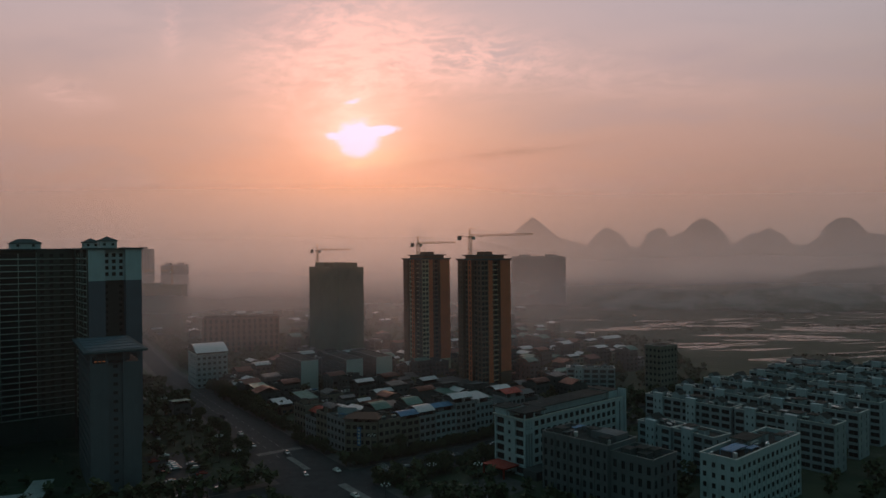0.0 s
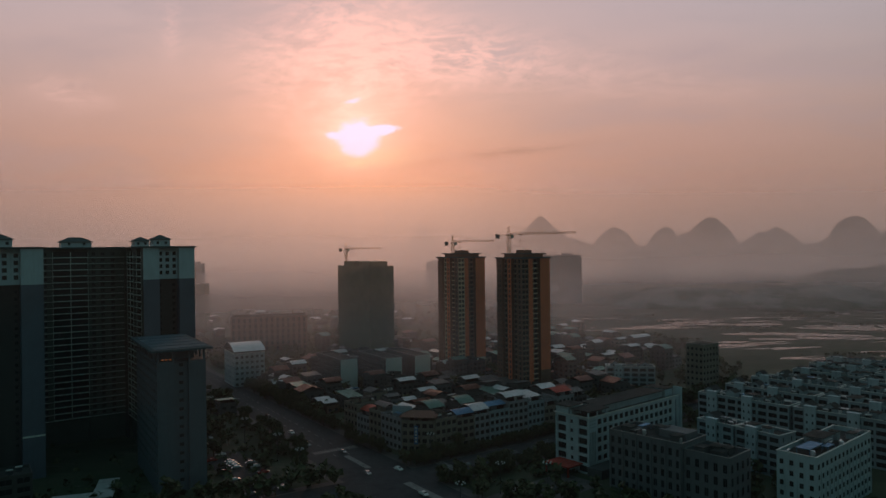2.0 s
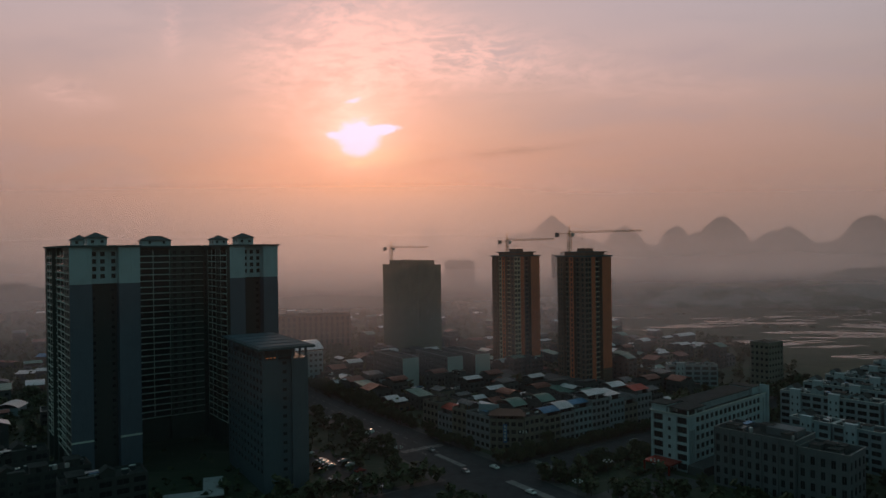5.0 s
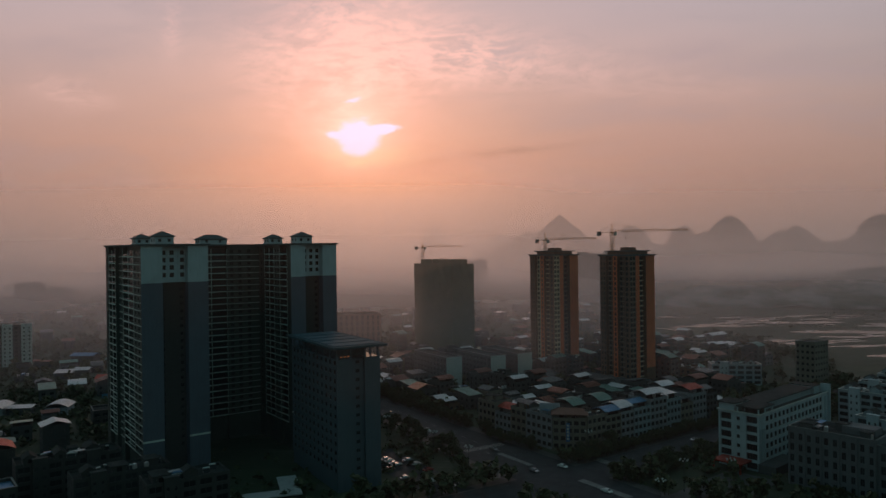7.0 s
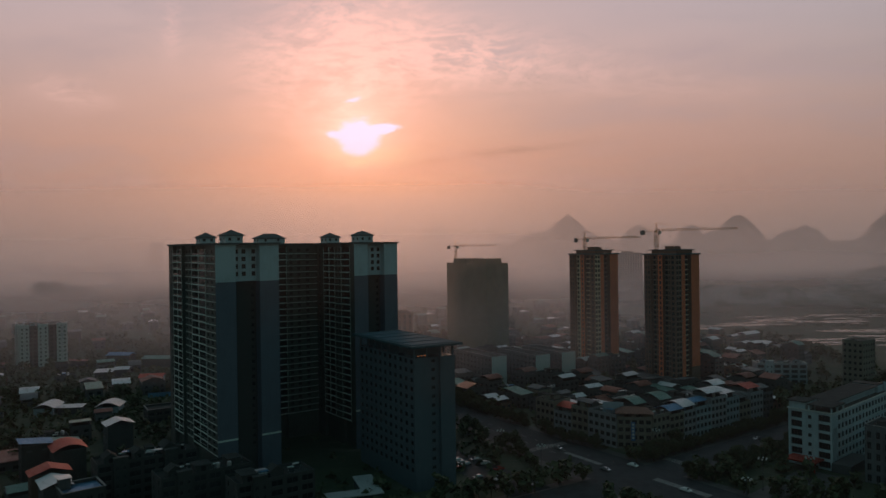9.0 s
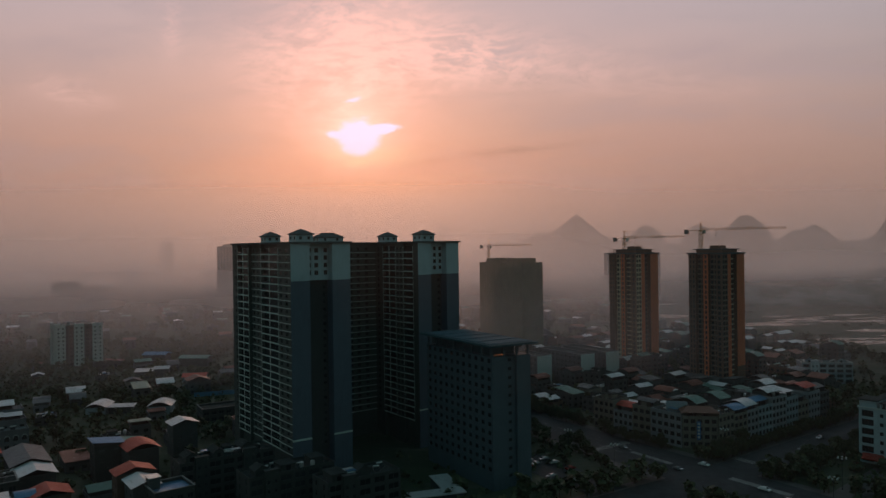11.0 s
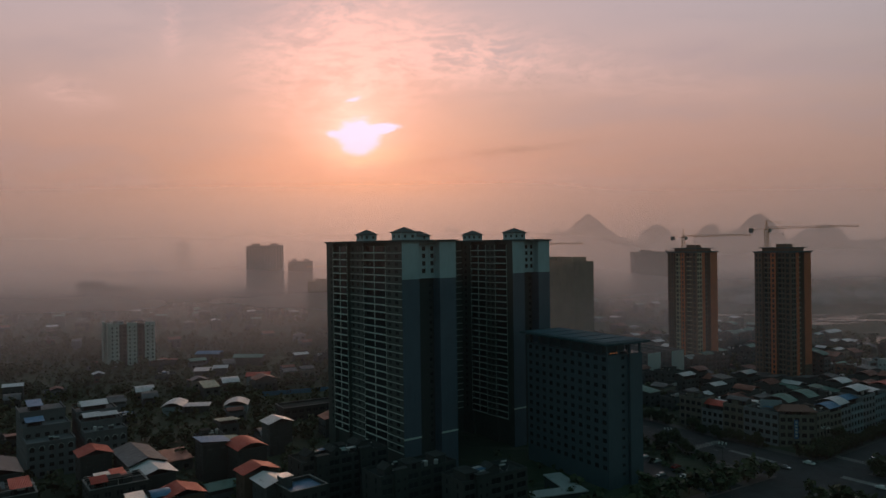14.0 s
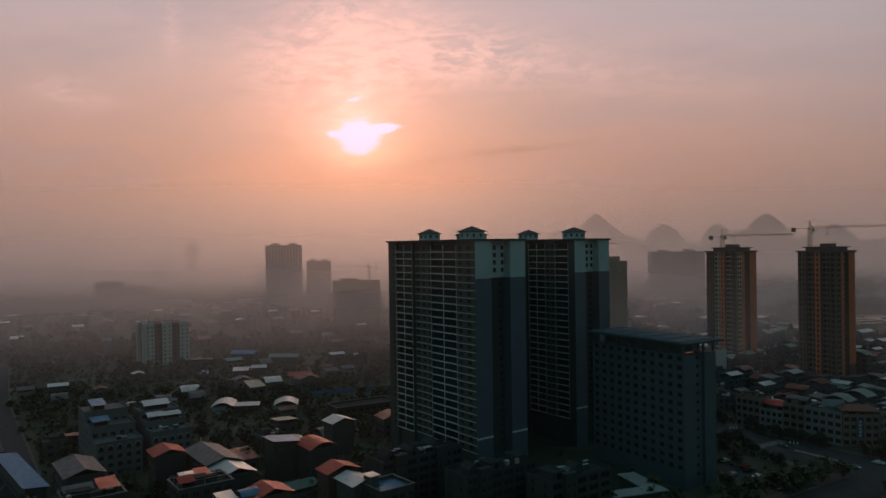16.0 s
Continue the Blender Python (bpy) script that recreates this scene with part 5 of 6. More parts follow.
def flats(x, y, angle, L, rng, n=6, label="grey-white row of flats with small gabled stair heads", d=11.0, wall=None):
    wall = wall or white_wall
    ob = block("flats", label, "apartment block", place(x, y, angle), L, d, n, 3.1, wall,
               {"f": (int(L / 4.4), 3.7), "b": (int(L / 2.8), 2.1), "r": (2, 0.9), "l": (2, 1.0)}, parapet=0.9, single=False, group="rows of flats", coping=wall is white_wall, sills=(0.95, 1.85))
    z = n * 3.1
    for k in range(int(L / 10)):
        s = Shape()
        x0 = 1.5 + k * 10 + rng.uniform(0, 1.5)
        wd, y0, y1, hh = rng.uniform(3.6, 5.2), rng.uniform(1.5, 3.0), rng.uniform(6.5, d - 1.5), rng.uniform(1.9, 2.8)
        s.box(x0, x0 + wd, y0, y1, z, z + hh)
        gabled = rng.random() < 0.6
        if gabled:
            for yy in (y0, y1):
                s.face([(x0, yy, z + hh), (x0 + wd, yy, z + hh), (x0 + wd / 2, yy, z + hh + wd * 0.32)])
        o = part("stair_head", s, wall, ob)
        s = Shape()
        if gabled:
            e, r = 0.35, wd * 0.32
            ridge = (x0 + wd / 2, z + hh + r + 0.15)
            for xa in (x0 - e, x0 + wd + e):
                za = z + hh - 2 * r * e / wd + 0.15
                s.face([(xa, y0 - e, za), (ridge[0], y0 - e, ridge[1]), (ridge[0], y1 + e, ridge[1]), (xa, y1 + e, za)])
                s.face([(xa, y0 - e, za - 0.15), (ridge[0], y0 - e, ridge[1] - 0.15), (ridge[0], y1 + e, ridge[1] - 0.15), (xa, y1 + e, za - 0.15)])
                s.face([(xa, y0 - e, za), (xa, y0 - e, za - 0.15), (ridge[0], y0 - e, ridge[1] - 0.15), (ridge[0], y0 - e, ridge[1])])
        else:
            s.box(x0 - 0.4, x0 + wd + 0.4, y0 - 0.4, y1 + 0.4, z + hh + 0.003, z + hh + 0.2)
        part("stair_roof", s, roof_felt, o)
        if rng.random() < 0.7:
            dk = Shape()
            dk.box(x0 + wd * 0.35, x0 + wd * 0.65, y0 - 0.05, y0 - 0.003, z + 0.1, z + 1.9)
            part("stair_door", dk, glass, o)
    # white stair columns with small windows stand out of the loggia front
    for k in range(max(1, int(L / 17))):
        s = Shape()
        x0 = 5 + k * 17
        sp = s.facade((x0, -1.1, 0), (1, 0, 0), 4.6, 0, z + 2.2, [(0.7, 1.5), (3.1, 3.9)], levels(n, 3.1, 1.1, 1.2), 0.2)
        s.facade((x0 + 4.6, -1.1, 0), (0, 1, 0), 1.1, 0, z + 2.2, [], [])
        s.facade((x0, 0.0, 0), (0, -1, 0), 1.1, 0, z + 2.2, [], [])
        s.box(x0 - 0.15, x0 + 4.75, -1.25, 1.2, z + 2.2, z + 2.4)
        o = part("stair_column", s, white_tile if wall is white_wall else wall, ob)
        put_windows(o, sp, False)
    roof_clutter(ob, L, d, z, rng, int(L / 8), wall)
    roof_heaters(ob, L, d, z, rng, int(L / 3) if wall is dark_render else int(L / 4))
    return ob


rng = random.Random(3)
# rows of older flats beyond the office block
for k in range(7):
    ex, ey = 152 + 20.5 * k, 280 + 19.5 * k
    for j, L in enumerate((41.0, 43.0)):
        off = 41.0 + j * 44.5
        flats(ex - 0.643 * off + rng.uniform(-0.6, 0.6), ey + 0.766 * off, -50, L, rng, 6 if j == 0 or k < 2 else rng.choice((5, 6)))
    TAKEN.append((ex - 0.643 * 88, ey + 0.766 * 88, -50, -2, 92, -2, 14))
flats(82, 306, -56, 17, rng, 5, "pale row of flats with balconies")
flats(92.2, 291.5, -56, 19, rng, 5, "pale row of flats with balconies")
TAKEN.append((82, 306, -56, -3, 40, -4, 15))
# flats at the foot of the tall tower
flats(-238, 248, 36, 34, rng, 5, "dark grey stepped flats with cluttered roofs", 12, dark_render)
flats(-210, 232, 36, 30, rng, 5, "dark grey stepped flats with cluttered roofs", 12, dark_render)
flats(-184, 226, 34, 26, rng, 5, "dark grey stepped flats with cluttered roofs", 12, dark_render)
TAKEN += [(-238, 248, 36, -3, 92, -22, 20)]
# pale flats with arched windows among the left houses
flats(78, 458, -8, 30, rng, 4, "pale row of flats at the edge of the fields")
TAKEN.append((78, 462, -8, -3, 33, -3, 14))
# workshops and sheds among the left houses
def shed(x, y, angle, w, d, h, mat, wall, style, label):
    ob = thing("shed", label, "shed", place(x, y, angle), "sheds")
    s = Shape()
    for st, al, wd in (((0, 0, 0), (1, 0, 0), w), ((w, 0, 0), (0, 1, 0), d), ((w, d, 0), (-1, 0, 0), w), ((0, d, 0), (0, -1, 0), d)):
        s.facade(st, al, wd, 0, h, even(wd, max(2, int(wd / 4)), 2.0), levels(max(1, int(h / 3.4)), 3.4, 1.0, 1.5), 0.25)
        s.facade(Vector(st) + Vector((-al[1], al[0], 0)) * 0.25, al, wd, 0, h, [], [])
    part("wall", s, wall, ob)
    canopy(ob, -0.8, w + 0.8, -0.8, d + 0.8, h + 0.3, mat, style, rng)
    TAKEN.append((x, y, angle, -2, w + 2, -2, d + 2))


# front corner, angle of the ridge, length, width and height of the walls
for x, y, angle, w, d, h, mat, wall, style, label in (
        (-312.5, 269.0, 126, 10.5, 10.5, 14.8, tin_red, dark_render, "gable", "dark house under a bright red gabled metal roof"),
        (-290.0, 262.0, 127, 24.5, 12.0, 13.8, tin_grey, dark_render, "gable", "dark workshop under a long grey gabled metal roof"),
        (-282.3, 251.6, 127, 12.4, 11.6, 12.9, tin_white, dark_render, "gable", "dark workshop under a pale gabled metal roof"),
        (-264.2, 227.0, 127, 9.5, 11.5, 14.0, tin_red, brick_wall, "gable", "brick house under a dull red gabled metal roof"),
        (-327.2, 237.2, 127, 20.5, 11.3, 17.6, tin_grey, dark_render, "gable", "dark house under a dark grey gabled metal roof"),
        (-273.6, 285.0, 127, 9.3, 10.6, 14.2, tin_blue, dark_render, "lean", "dark house under a pale blue metal roof"),
        (-258.4, 281.2, 127, 12.5, 11.0, 13.2, tin_red, dark_render, "arch", "dark house under an arched dark red metal roof"),
        (-256.5, 319.0, 127, 8.5, 10.5, 13.6, tin_white, grey_wall, "gable", "house under a pale gabled metal roof"),
        (-245.6, 244.6, 127, 7.5, 11.5, 15.6, tin_red, brick_wall, "gable", "brick house under a brown-red gabled metal roof"),
        (-238.9, 232.6, 127, 11.0, 8.0, 14.8, tin_white, grey_wall, "gable", "house under a pale gabled metal roof"),
        (-358.0, 259.0, 131, 56.0, 7.0, 6.0, tin_blue, grey_wall, "lean", "long low shed under a blue metal roof"),
        (-332.2, 393.0, 98, 14.0, 10.0, 4.4, tin_white, white_wall, "arch", "hall with a white front under an arched metal roof"),
        (-331.8, 396.5, 8, 12.5, 5.0, 3.6, tin_white, grey_wall, "lean", "low shed under a pale metal roof"),
        (-297.5, 395.0, 100, 12.0, 11.5, 4.4, tin_white, white_wall, "arch", "hall with a white front under an arched metal roof"),
        (-364.0, 505.0, 12, 11.0, 8.0, 4.4, tin_white, grey_wall, "lean", "low shed under a pale metal roof"),
        (-352.0, 509.0, 12, 9.0, 8.0, 5.6, tin_white, grey_wall, "gable", "low shed under a pale metal roof"),
        (-384.0, 566.0, -4, 18.0, 10.0, 7.5, tin_blue, grey_wall, "gable", "workshop under a blue gabled metal roof"),
        (-352.0, 556.0, -4, 22.0, 10.0, 6.0, tin_green, grey_wall, "gable", "workshop under a green gabled metal roof"),
        (-318.0, 470.0, 10, 14.0, 10.0, 6.5, tin_red, white_wall, "gable", "house with a white gable under a dull red roof")):
    shed(x, y, angle, w, d, h, mat, wall, style, label)


def terrace_house(x, y, angle, w, d, n, label, wall, shelters, rng):
    """A flat-roofed house whose roof terrace is crowded with small shelters, rails and tanks."""
    ob = block("terrace_house", label, "house", place(x, y, angle), w, d, n, 3.1, wall, {"f": (int(w / 3), 1.8), "l": (int(d / 3), 1.6), "r": (int(d / 3), 1.6), "b": (int(w / 3), 1.6)}, parapet=0.9, single=False, group="terrace houses")
    z = n * 3.1
    for x0, x1, y0, y1, zz, mat, style in shelters:
        canopy(ob, x0, x1, y0, y1, z + zz, mat, style, rng)
    for k in range(3):
        r = Shape()
        ya = (k + 0.5) * d / 3
        r.bar((0.1, ya, z + 2.3), (w - 0.1, ya, z + 2.3), 0.05)
        for px in (0.1, w * 0.5, w - 0.1):
            r.bar((px, ya, z), (px, ya, z + 2.3), 0.05)
        part("roof_rail", r, aluminium, ob)
    roof_clutter(ob, w, d, z, rng, 4, wall)
    roof_heaters(ob, w, d, z, rng, 3)
    TAKEN.append((x, y, angle, -2, w + 2, -2, d + 2))
    return ob


rng = random.Random(41)
terrace_house(-297.6, 222.5, 36, 17, 13, 5, "dark house with red shelters and rails on its terrace", dark_render, ((0.5, 5.5, 1, 9, 2.4, tin_red, "gable"), (7.5, 12, 6, 12.5, 2.2, tin_red, "lean"), (3.0, 8, 10, 13, 2.0, tin_white, "lean")), rng)
terrace_house(-327.0, 212.0, 36, 17, 13, 5, "dark house with brown and grey shelters on its terrace", dark_render, ((0.5, 9, 5, 12.5, 2.3, tin_grey, "gable"), (10, 16, 3, 12, 2.2, tin_red, "lean")), rng)
terrace_house(-281.0, 212.5, 36, 14, 12, 4, "dark house with a pale shelter on its terrace", dark_render, ((0.5, 6, 3, 11, 2.3, tin_white, "lean"), (7, 13, 4, 11, 2.4, tin_blue, "arch")), rng)
deck = block("terrace_house", "dark grey house with a blue-grey roof deck and stair hut", "house", place(-236.0, 221.6, 39), 12.4, 12.0, 4, 3.6, dark_render, {"f": (4, 1.7), "l": (4, 1.5), "r": (4, 1.5)}, parapet=1.0, single=False, group="terrace houses", roof=tin_blue)
s = Shape()
s.box(0.6, 3.8, 7.0, 11.0, 14.4, 18.0)
s.box(0.2, 4.2, 6.6, 11.4, 18.003, 18.2, 1)
part("stair_hut", s, [grey_wall, tin_white], deck)
TAKEN.append((-236.0, 221.6, 39, -2, 15, -2, 14))


def tiered_flats(x, y, angle, w, tiers, label, shelters):
    """Flats that step back floor by floor, with arched windows on the lowest terrace."""
    ob = thing("tiered_flats", label, "apartment block", place(x, y, angle), "tiered flats")
    y0 = 0.0
    for k, (depth, top) in enumerate(tiers):
        s = Shape()
        n = int(top / 3.2)
        rows = levels(n, 3.2, 1.0, 1.6)
        sp = []
        for st, al, wd, c in (((0, y0, 0), (1, 0, 0), w, even(w, int(w / 3.2), 1.7)), ((w, y0, 0), (0, 1, 0), depth, even(depth, max(2, int(depth / 3.4)), 1.4)),
                              ((w, y0 + depth, 0), (-1, 0, 0), w, []), ((0, y0 + depth, 0), (0, -1, 0), depth, even(depth, max(2, int(depth / 3.4)), 1.4))):
            sp += s.facade(st, al, wd, 0, top, c, rows if c else [], 0.3)
        s.face([(0, y0, top), (w, y0, top), (w, y0 + depth, top), (0, y0 + depth, top)])
        tier = part("tier", s, stone_wall, ob)
        put_windows(tier, sp, False)
        e = Shape()
        for a, b, c, d in ((-0.2, w + 0.2, y0 - 0.2, y0 + 0.2), (-0.2, 0.2, y0 + 0.2, y0 + depth), (w - 0.2, w + 0.2, y0 + 0.2, y0 + depth)):
            e.box(a, b, c, d, top + 0.003, top + 0.9)
        part("parapet", e, stone_wall, tier)
        if k == 0:
            for c in even(w, int(w / 3.2), 1.9):
                arch = Shape()
                cx, zb, r = (c[0] + c[1]) / 2, rows[-1][1] - 0.2, 0.95
                pts = [(cx + r * math.cos(math.pi * i / 8), -0.03, zb + r * math.sin(math.pi * i / 8)) for i in range(9)]
                arch.face(pts, 1)
                for p0, p1 in zip(pts, pts[1:]):
                    arch.bar((p0[0], -0.08, p0[2]), (p1[0], -0.08, p1[2]), 0.12)
                part("arched_window", arch, [white_trim, glass], tier)
        y0 += depth
    for x0, x1, ya, yb, z, mat, style in shelters:
        canopy(ob, x0, x1, ya, yb, z, mat, style, rng)
    roof_clutter(ob, w, y0 - tiers[-1][0], tiers[0][1], rng, 2, stone_wall)
    roof_heaters(ob, w, 8, tiers[0][1], rng, 2)
    TAKEN.append((x, y, angle, -2, w + 2, -2, y0 + 2))


tiered_flats(-352.5, 284.0, 36, 17.0, ((12.0, 13.5), (12.0, 17.5), (16.0, 21.5)), "grey tiered flats with arched windows and cluttered terraces", ((3, 9, 26, 36, 24.0, tin_blue, "lean"), (1, 8, 14, 21, 19.8, tin_blue, "lean")))
tiered_flats(-336.0, 296.5, 36, 16.0, ((9.0, 14.5), (10.0, 17.0), (13.0, 19.5)), "pale tiered flats with arched windows and metal roof shelters", ((1, 8, 10, 18, 19.4, tin_white, "gable"), (8, 15, 11, 18, 19.0, tin_white, "gable"), (2, 13, 21, 31, 22.0, tin_white, "gable")))
# low podium behind the tall tower, and the blue hoarding along the lane
block("podium_shops", "low dark row of shops with a pale roof edge", "shops", place(-272, 372, 31), 34, 14, 2, 3.2, dark_render, {"f": (9, 2.2), "l": (3, 2.0)}, single=False)
TAKEN.append((-272, 372, 31, -2, 36, -2, 16))
s = Shape()
s.box(0, 62, 0, 0.12, 0, 2.6)
for k in range(16):
    s.box(k * 4.1, k * 4.1 + 0.14, 0.121, 0.3, 0, 2.6)
tagged(part("hoarding", s, tin_blue, None, "long dark blue building-site hoarding", place(-300, 440, 20)), category="fence")
# low depot with a pale roof edge by the hotel
s = Shape()
s.box(0, 26, 0, 5, 0, 4.6)
s.box(20, 26, 5, 20, 0, 4.6)
ob = part("depot", s, grey_wall, None, "low grey depot with a pale roof edge", place(-166, 243, 18))
tagged(ob, category="building")
s = Shape()
s.box(-0.6, 26.6, -0.8, 5.4, 4.603, 5.0)
s.box(19.6, 26.6, 5.4, 20.5, 4.606, 5.0)
part("roof_edge", s, tin_white, ob, "pale sheet-metal")

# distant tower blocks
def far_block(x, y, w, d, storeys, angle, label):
    ob = block("distant_tower", label, "tower", place(x, y, angle), w, d, storeys, 3.0, far_haze_wall, {"f": (int(w / 4), 2.2), "l": (int(d / 4), 2.0), "r": (int(d / 4), 2.0)}, single=False, group="distant towers", coping=False)
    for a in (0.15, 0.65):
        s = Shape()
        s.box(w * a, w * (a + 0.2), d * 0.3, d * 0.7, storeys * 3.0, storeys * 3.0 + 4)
        part("roof_room", s, far_haze_wall, ob)


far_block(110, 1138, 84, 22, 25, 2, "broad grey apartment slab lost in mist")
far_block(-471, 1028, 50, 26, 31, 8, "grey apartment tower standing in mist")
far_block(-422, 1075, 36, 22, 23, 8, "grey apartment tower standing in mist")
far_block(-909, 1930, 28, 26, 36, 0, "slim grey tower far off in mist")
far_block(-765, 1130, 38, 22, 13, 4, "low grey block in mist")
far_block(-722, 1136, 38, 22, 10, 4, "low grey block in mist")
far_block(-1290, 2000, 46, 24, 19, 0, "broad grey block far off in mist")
ob = thing("netted_block", "unfinished block wrapped in dull brown-green net, standing in mist", "building", place(-338, 786, 4))
s = Shape()
for st, al, wd in (((0, 0, 0), (1, 0, 0), 51), ((51, 0, 0), (0, 1, 0), 22), ((51, 22, 0), (-1, 0, 0), 51), ((0, 22, 0), (0, -1, 0), 22)):
    s.facade(st, al, wd, 0, 53, even(wd, int(wd / 4), 3.4), levels(17, 3.0, 0.3, 2.5), 0.15)
    s.facade(Vector(st) + Vector((-al[1], al[0], 0)) * 0.15, al, wd, 0, 53, [], [])
s.face([(0, 0, 52.8), (51, 0, 52.8), (51, 22, 52.8), (0, 22, 52.8)])
part("netting", s, net_green, ob)
s = Shape()
s.box(8, 26, 4, 16, 52.8, 55.2)
part("lift_room", s, net_green, ob)
tower_crane(-299, 794, 52.9, 68.0, -338, 784, 9)
tower_crane(-717, 1146, 32.0, 50.0, -752, 1128, 9)
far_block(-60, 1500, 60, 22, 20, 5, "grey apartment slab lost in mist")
ob = block("white_apartments", "white ten-storey apartment block with projecting bays and a stepped roof", "apartment block", place(-446, 558, 36), 30, 30, 10, 3.1, grey_wall,
           {"f": (8, 2.4), "r": (6, 1.6), "l": (8, 2.4)}, single=True, sills=(0.6, 1.9))
for side, x0, x1 in (("f", -1.5, 5), ("f", 11, 18), ("f", 24, 31.5), ("l", 3, 9), ("l", 20, 27)):
    s = Shape()
    if side == "f":
        sp = s.facade((x0, -2.0, 0), (1, 0, 0), x1 - x0, 0, 33.0, even(x1 - x0, 2, 1.2), levels(10, 3.1, 1.0, 1.4), 0.25)
        s.facade((x1, -2.0, 0), (0, 1, 0), 2.0, 0, 33.0, [], [])
        s.facade((x0, -0.003, 0), (0, -1, 0), 2.0, 0, 33.0, [], [])
        s.face([(x0, -2.0, 33), (x1, -2.0, 33), (x1, 0, 33), (x0, 0, 33)])
    else:
        sp = s.facade((-2.0, x1, 0), (0, -1, 0), x1 - x0, 0, 33.0, even(x1 - x0, 2, 1.2), levels(10, 3.1, 1.0, 1.4), 0.25)
        s.facade((-2.0, x0, 0), (1, 0, 0), 2.0, 0, 33.0, [], [])
        s.facade((-0.003, x1, 0), (-1, 0, 0), 2.0, 0, 33.0, [], [])
        s.face([(-2.0, x0, 33), (0, x0, 33), (0, x1, 33), (-2.0, x1, 33)])
    bay = part("bay", s, white_trim, ob, "white tiled bay")
    put_windows(bay, sp, False)
roof_clutter(ob, 29, 29, 31.0, random.Random(4), 10, white_tile)
TAKEN.append((-446, 558, 36, -5, 33, -5, 33))
ob = block("white_school", "white block under an arched metal roof", "building", place(-162, 471, 31), 20, 26, 6, 3.5, white_wall, {"f": (6, 1.8), "l": (6, 1.8), "r": (6, 1.8)}, single=False)
canopy(ob, -0.5, 20.5, -0.5, 26.5, 23.2, tin_white, "arch", rng)
TAKEN.append((-166, 470, 31, -3, 23, -3, 29))
block("eight_storey_block", "grey eight-storey block at the edge of the fields", "building", place(130, 432, 36), 16, 12, 8, 3.6, cream_wall, {"f": (5, 1.5), "l": (4, 1.5), "r": (4, 1.5)}, single=False)
TAKEN.append((130, 432, 36, -3, 19, -3, 15))
ob = block("colonnade_hall", "long grey hall with a row of tall columns", "hall", place(-212, 632, 14), 66, 20, 6, 5.0, brick_wall, {"f": (14, 2.2), "l": (4, 2.2)}, single=False, sills=(0.5, 3.6))
TAKEN.append((-212, 632, 14, -3, 69, -3, 23))
for x, y in ((-90, 452), (-62, 456), (-44, 466)):
    ob = block("slab_flats", "dark grey slab of flats with a pale blind gable wall", "apartment block", place(x, y, 31), 11.5, 42, 6, 3.2, grey_wall, {"l": (10, 1.8), "r": (10, 1.8)}, single=False, group="slab flats")
    s = Shape()
    s.box(0.05, 11.45, -0.16, -0.003, 0, 20.2)
    part("gable_wall", s, white_trim, ob, "pale blind gable wall")
    TAKEN.append((x, y, 31, -2, 13, -2, 44))

# low podium round the twin towers
s = Shape()
s.box(4, 40, -4, 13, 0, 6.0)
s.box(3.5, 40.5, -4.5, 13.5, 6.003, 6.5)
tagged(part("market_hall", s, grey_wall, None, "long low market hall with a pale flat roof", place(-8, 466, 0) @ pose(0, 0, 0, 0, 0, -50)), category="hall")
TAKEN.append((-8, 466, -50, 2, 42, -6, 15))

rng = random.Random(8)
fill(-140, 60, 318, 430, 36, 12.5, 15.0, 0.95, rng, lambda x, y: right_of_avenue(x, y))
fill(-420, -232, 190, 330, 36, 15, 17, 0.5, rng, low=True)
fill(-140, 90, 430, 520, 36, 13.5, 16, 0.9, rng, lambda x, y: right_of_avenue(x, y))
fill(-235, -110, 370, 560, 34, 17, 19, 0.3, rng, lambda x, y: not right_of_avenue(x, y), low=True)
fill(-480, -232, 330, 560, 30, 17, 20, 0.26, rng, low=True)
fill(-135, 150, 520, 660, 36, 15, 18, 0.75, rng, lambda x, y: right_of_avenue(x, y))
fill(-760, 120, 660, 1060, 25, 27, 31, 0.34, rng, near=False)
fill(-980, 0, 1060, 1500, 25, 46, 50, 0.36, rng, near=False)
part("far_town", FAR_HOUSES, FAR_MATS, None, "low houses of the far town, blurred by mist", kind="stuff")["category"] = "town"


# ---- trees ----
def crown_quads(c, ends, per, size, rng, spread):
    for e in ends:
        for k in range(per):
            d = Vector((rng.gauss(0, 1), rng.gauss(0, 1), rng.gauss(0, 0.75)))
            p = Vector(e) + d.normalized() * rng.uniform(0.35, 1.0) ** 0.5 * rng.uniform(0.6, 1.0) * spread
            s_ = rng.uniform(0.7, 1.3) * size
            q = Euler((rng.uniform(-1, 1), rng.uniform(-1, 1), rng.uniform(0, 6.3))).to_matrix()
            c.face([p + q @ Vector(v) for v in ((-s_, -s_ * 0.6, 0), (s_ * 0.9, -s_ * 0.4, 0.1), (s_, s_ * 0.6, -0.1), (-s_ * 0.7, s_ * 0.7, 0.15))])


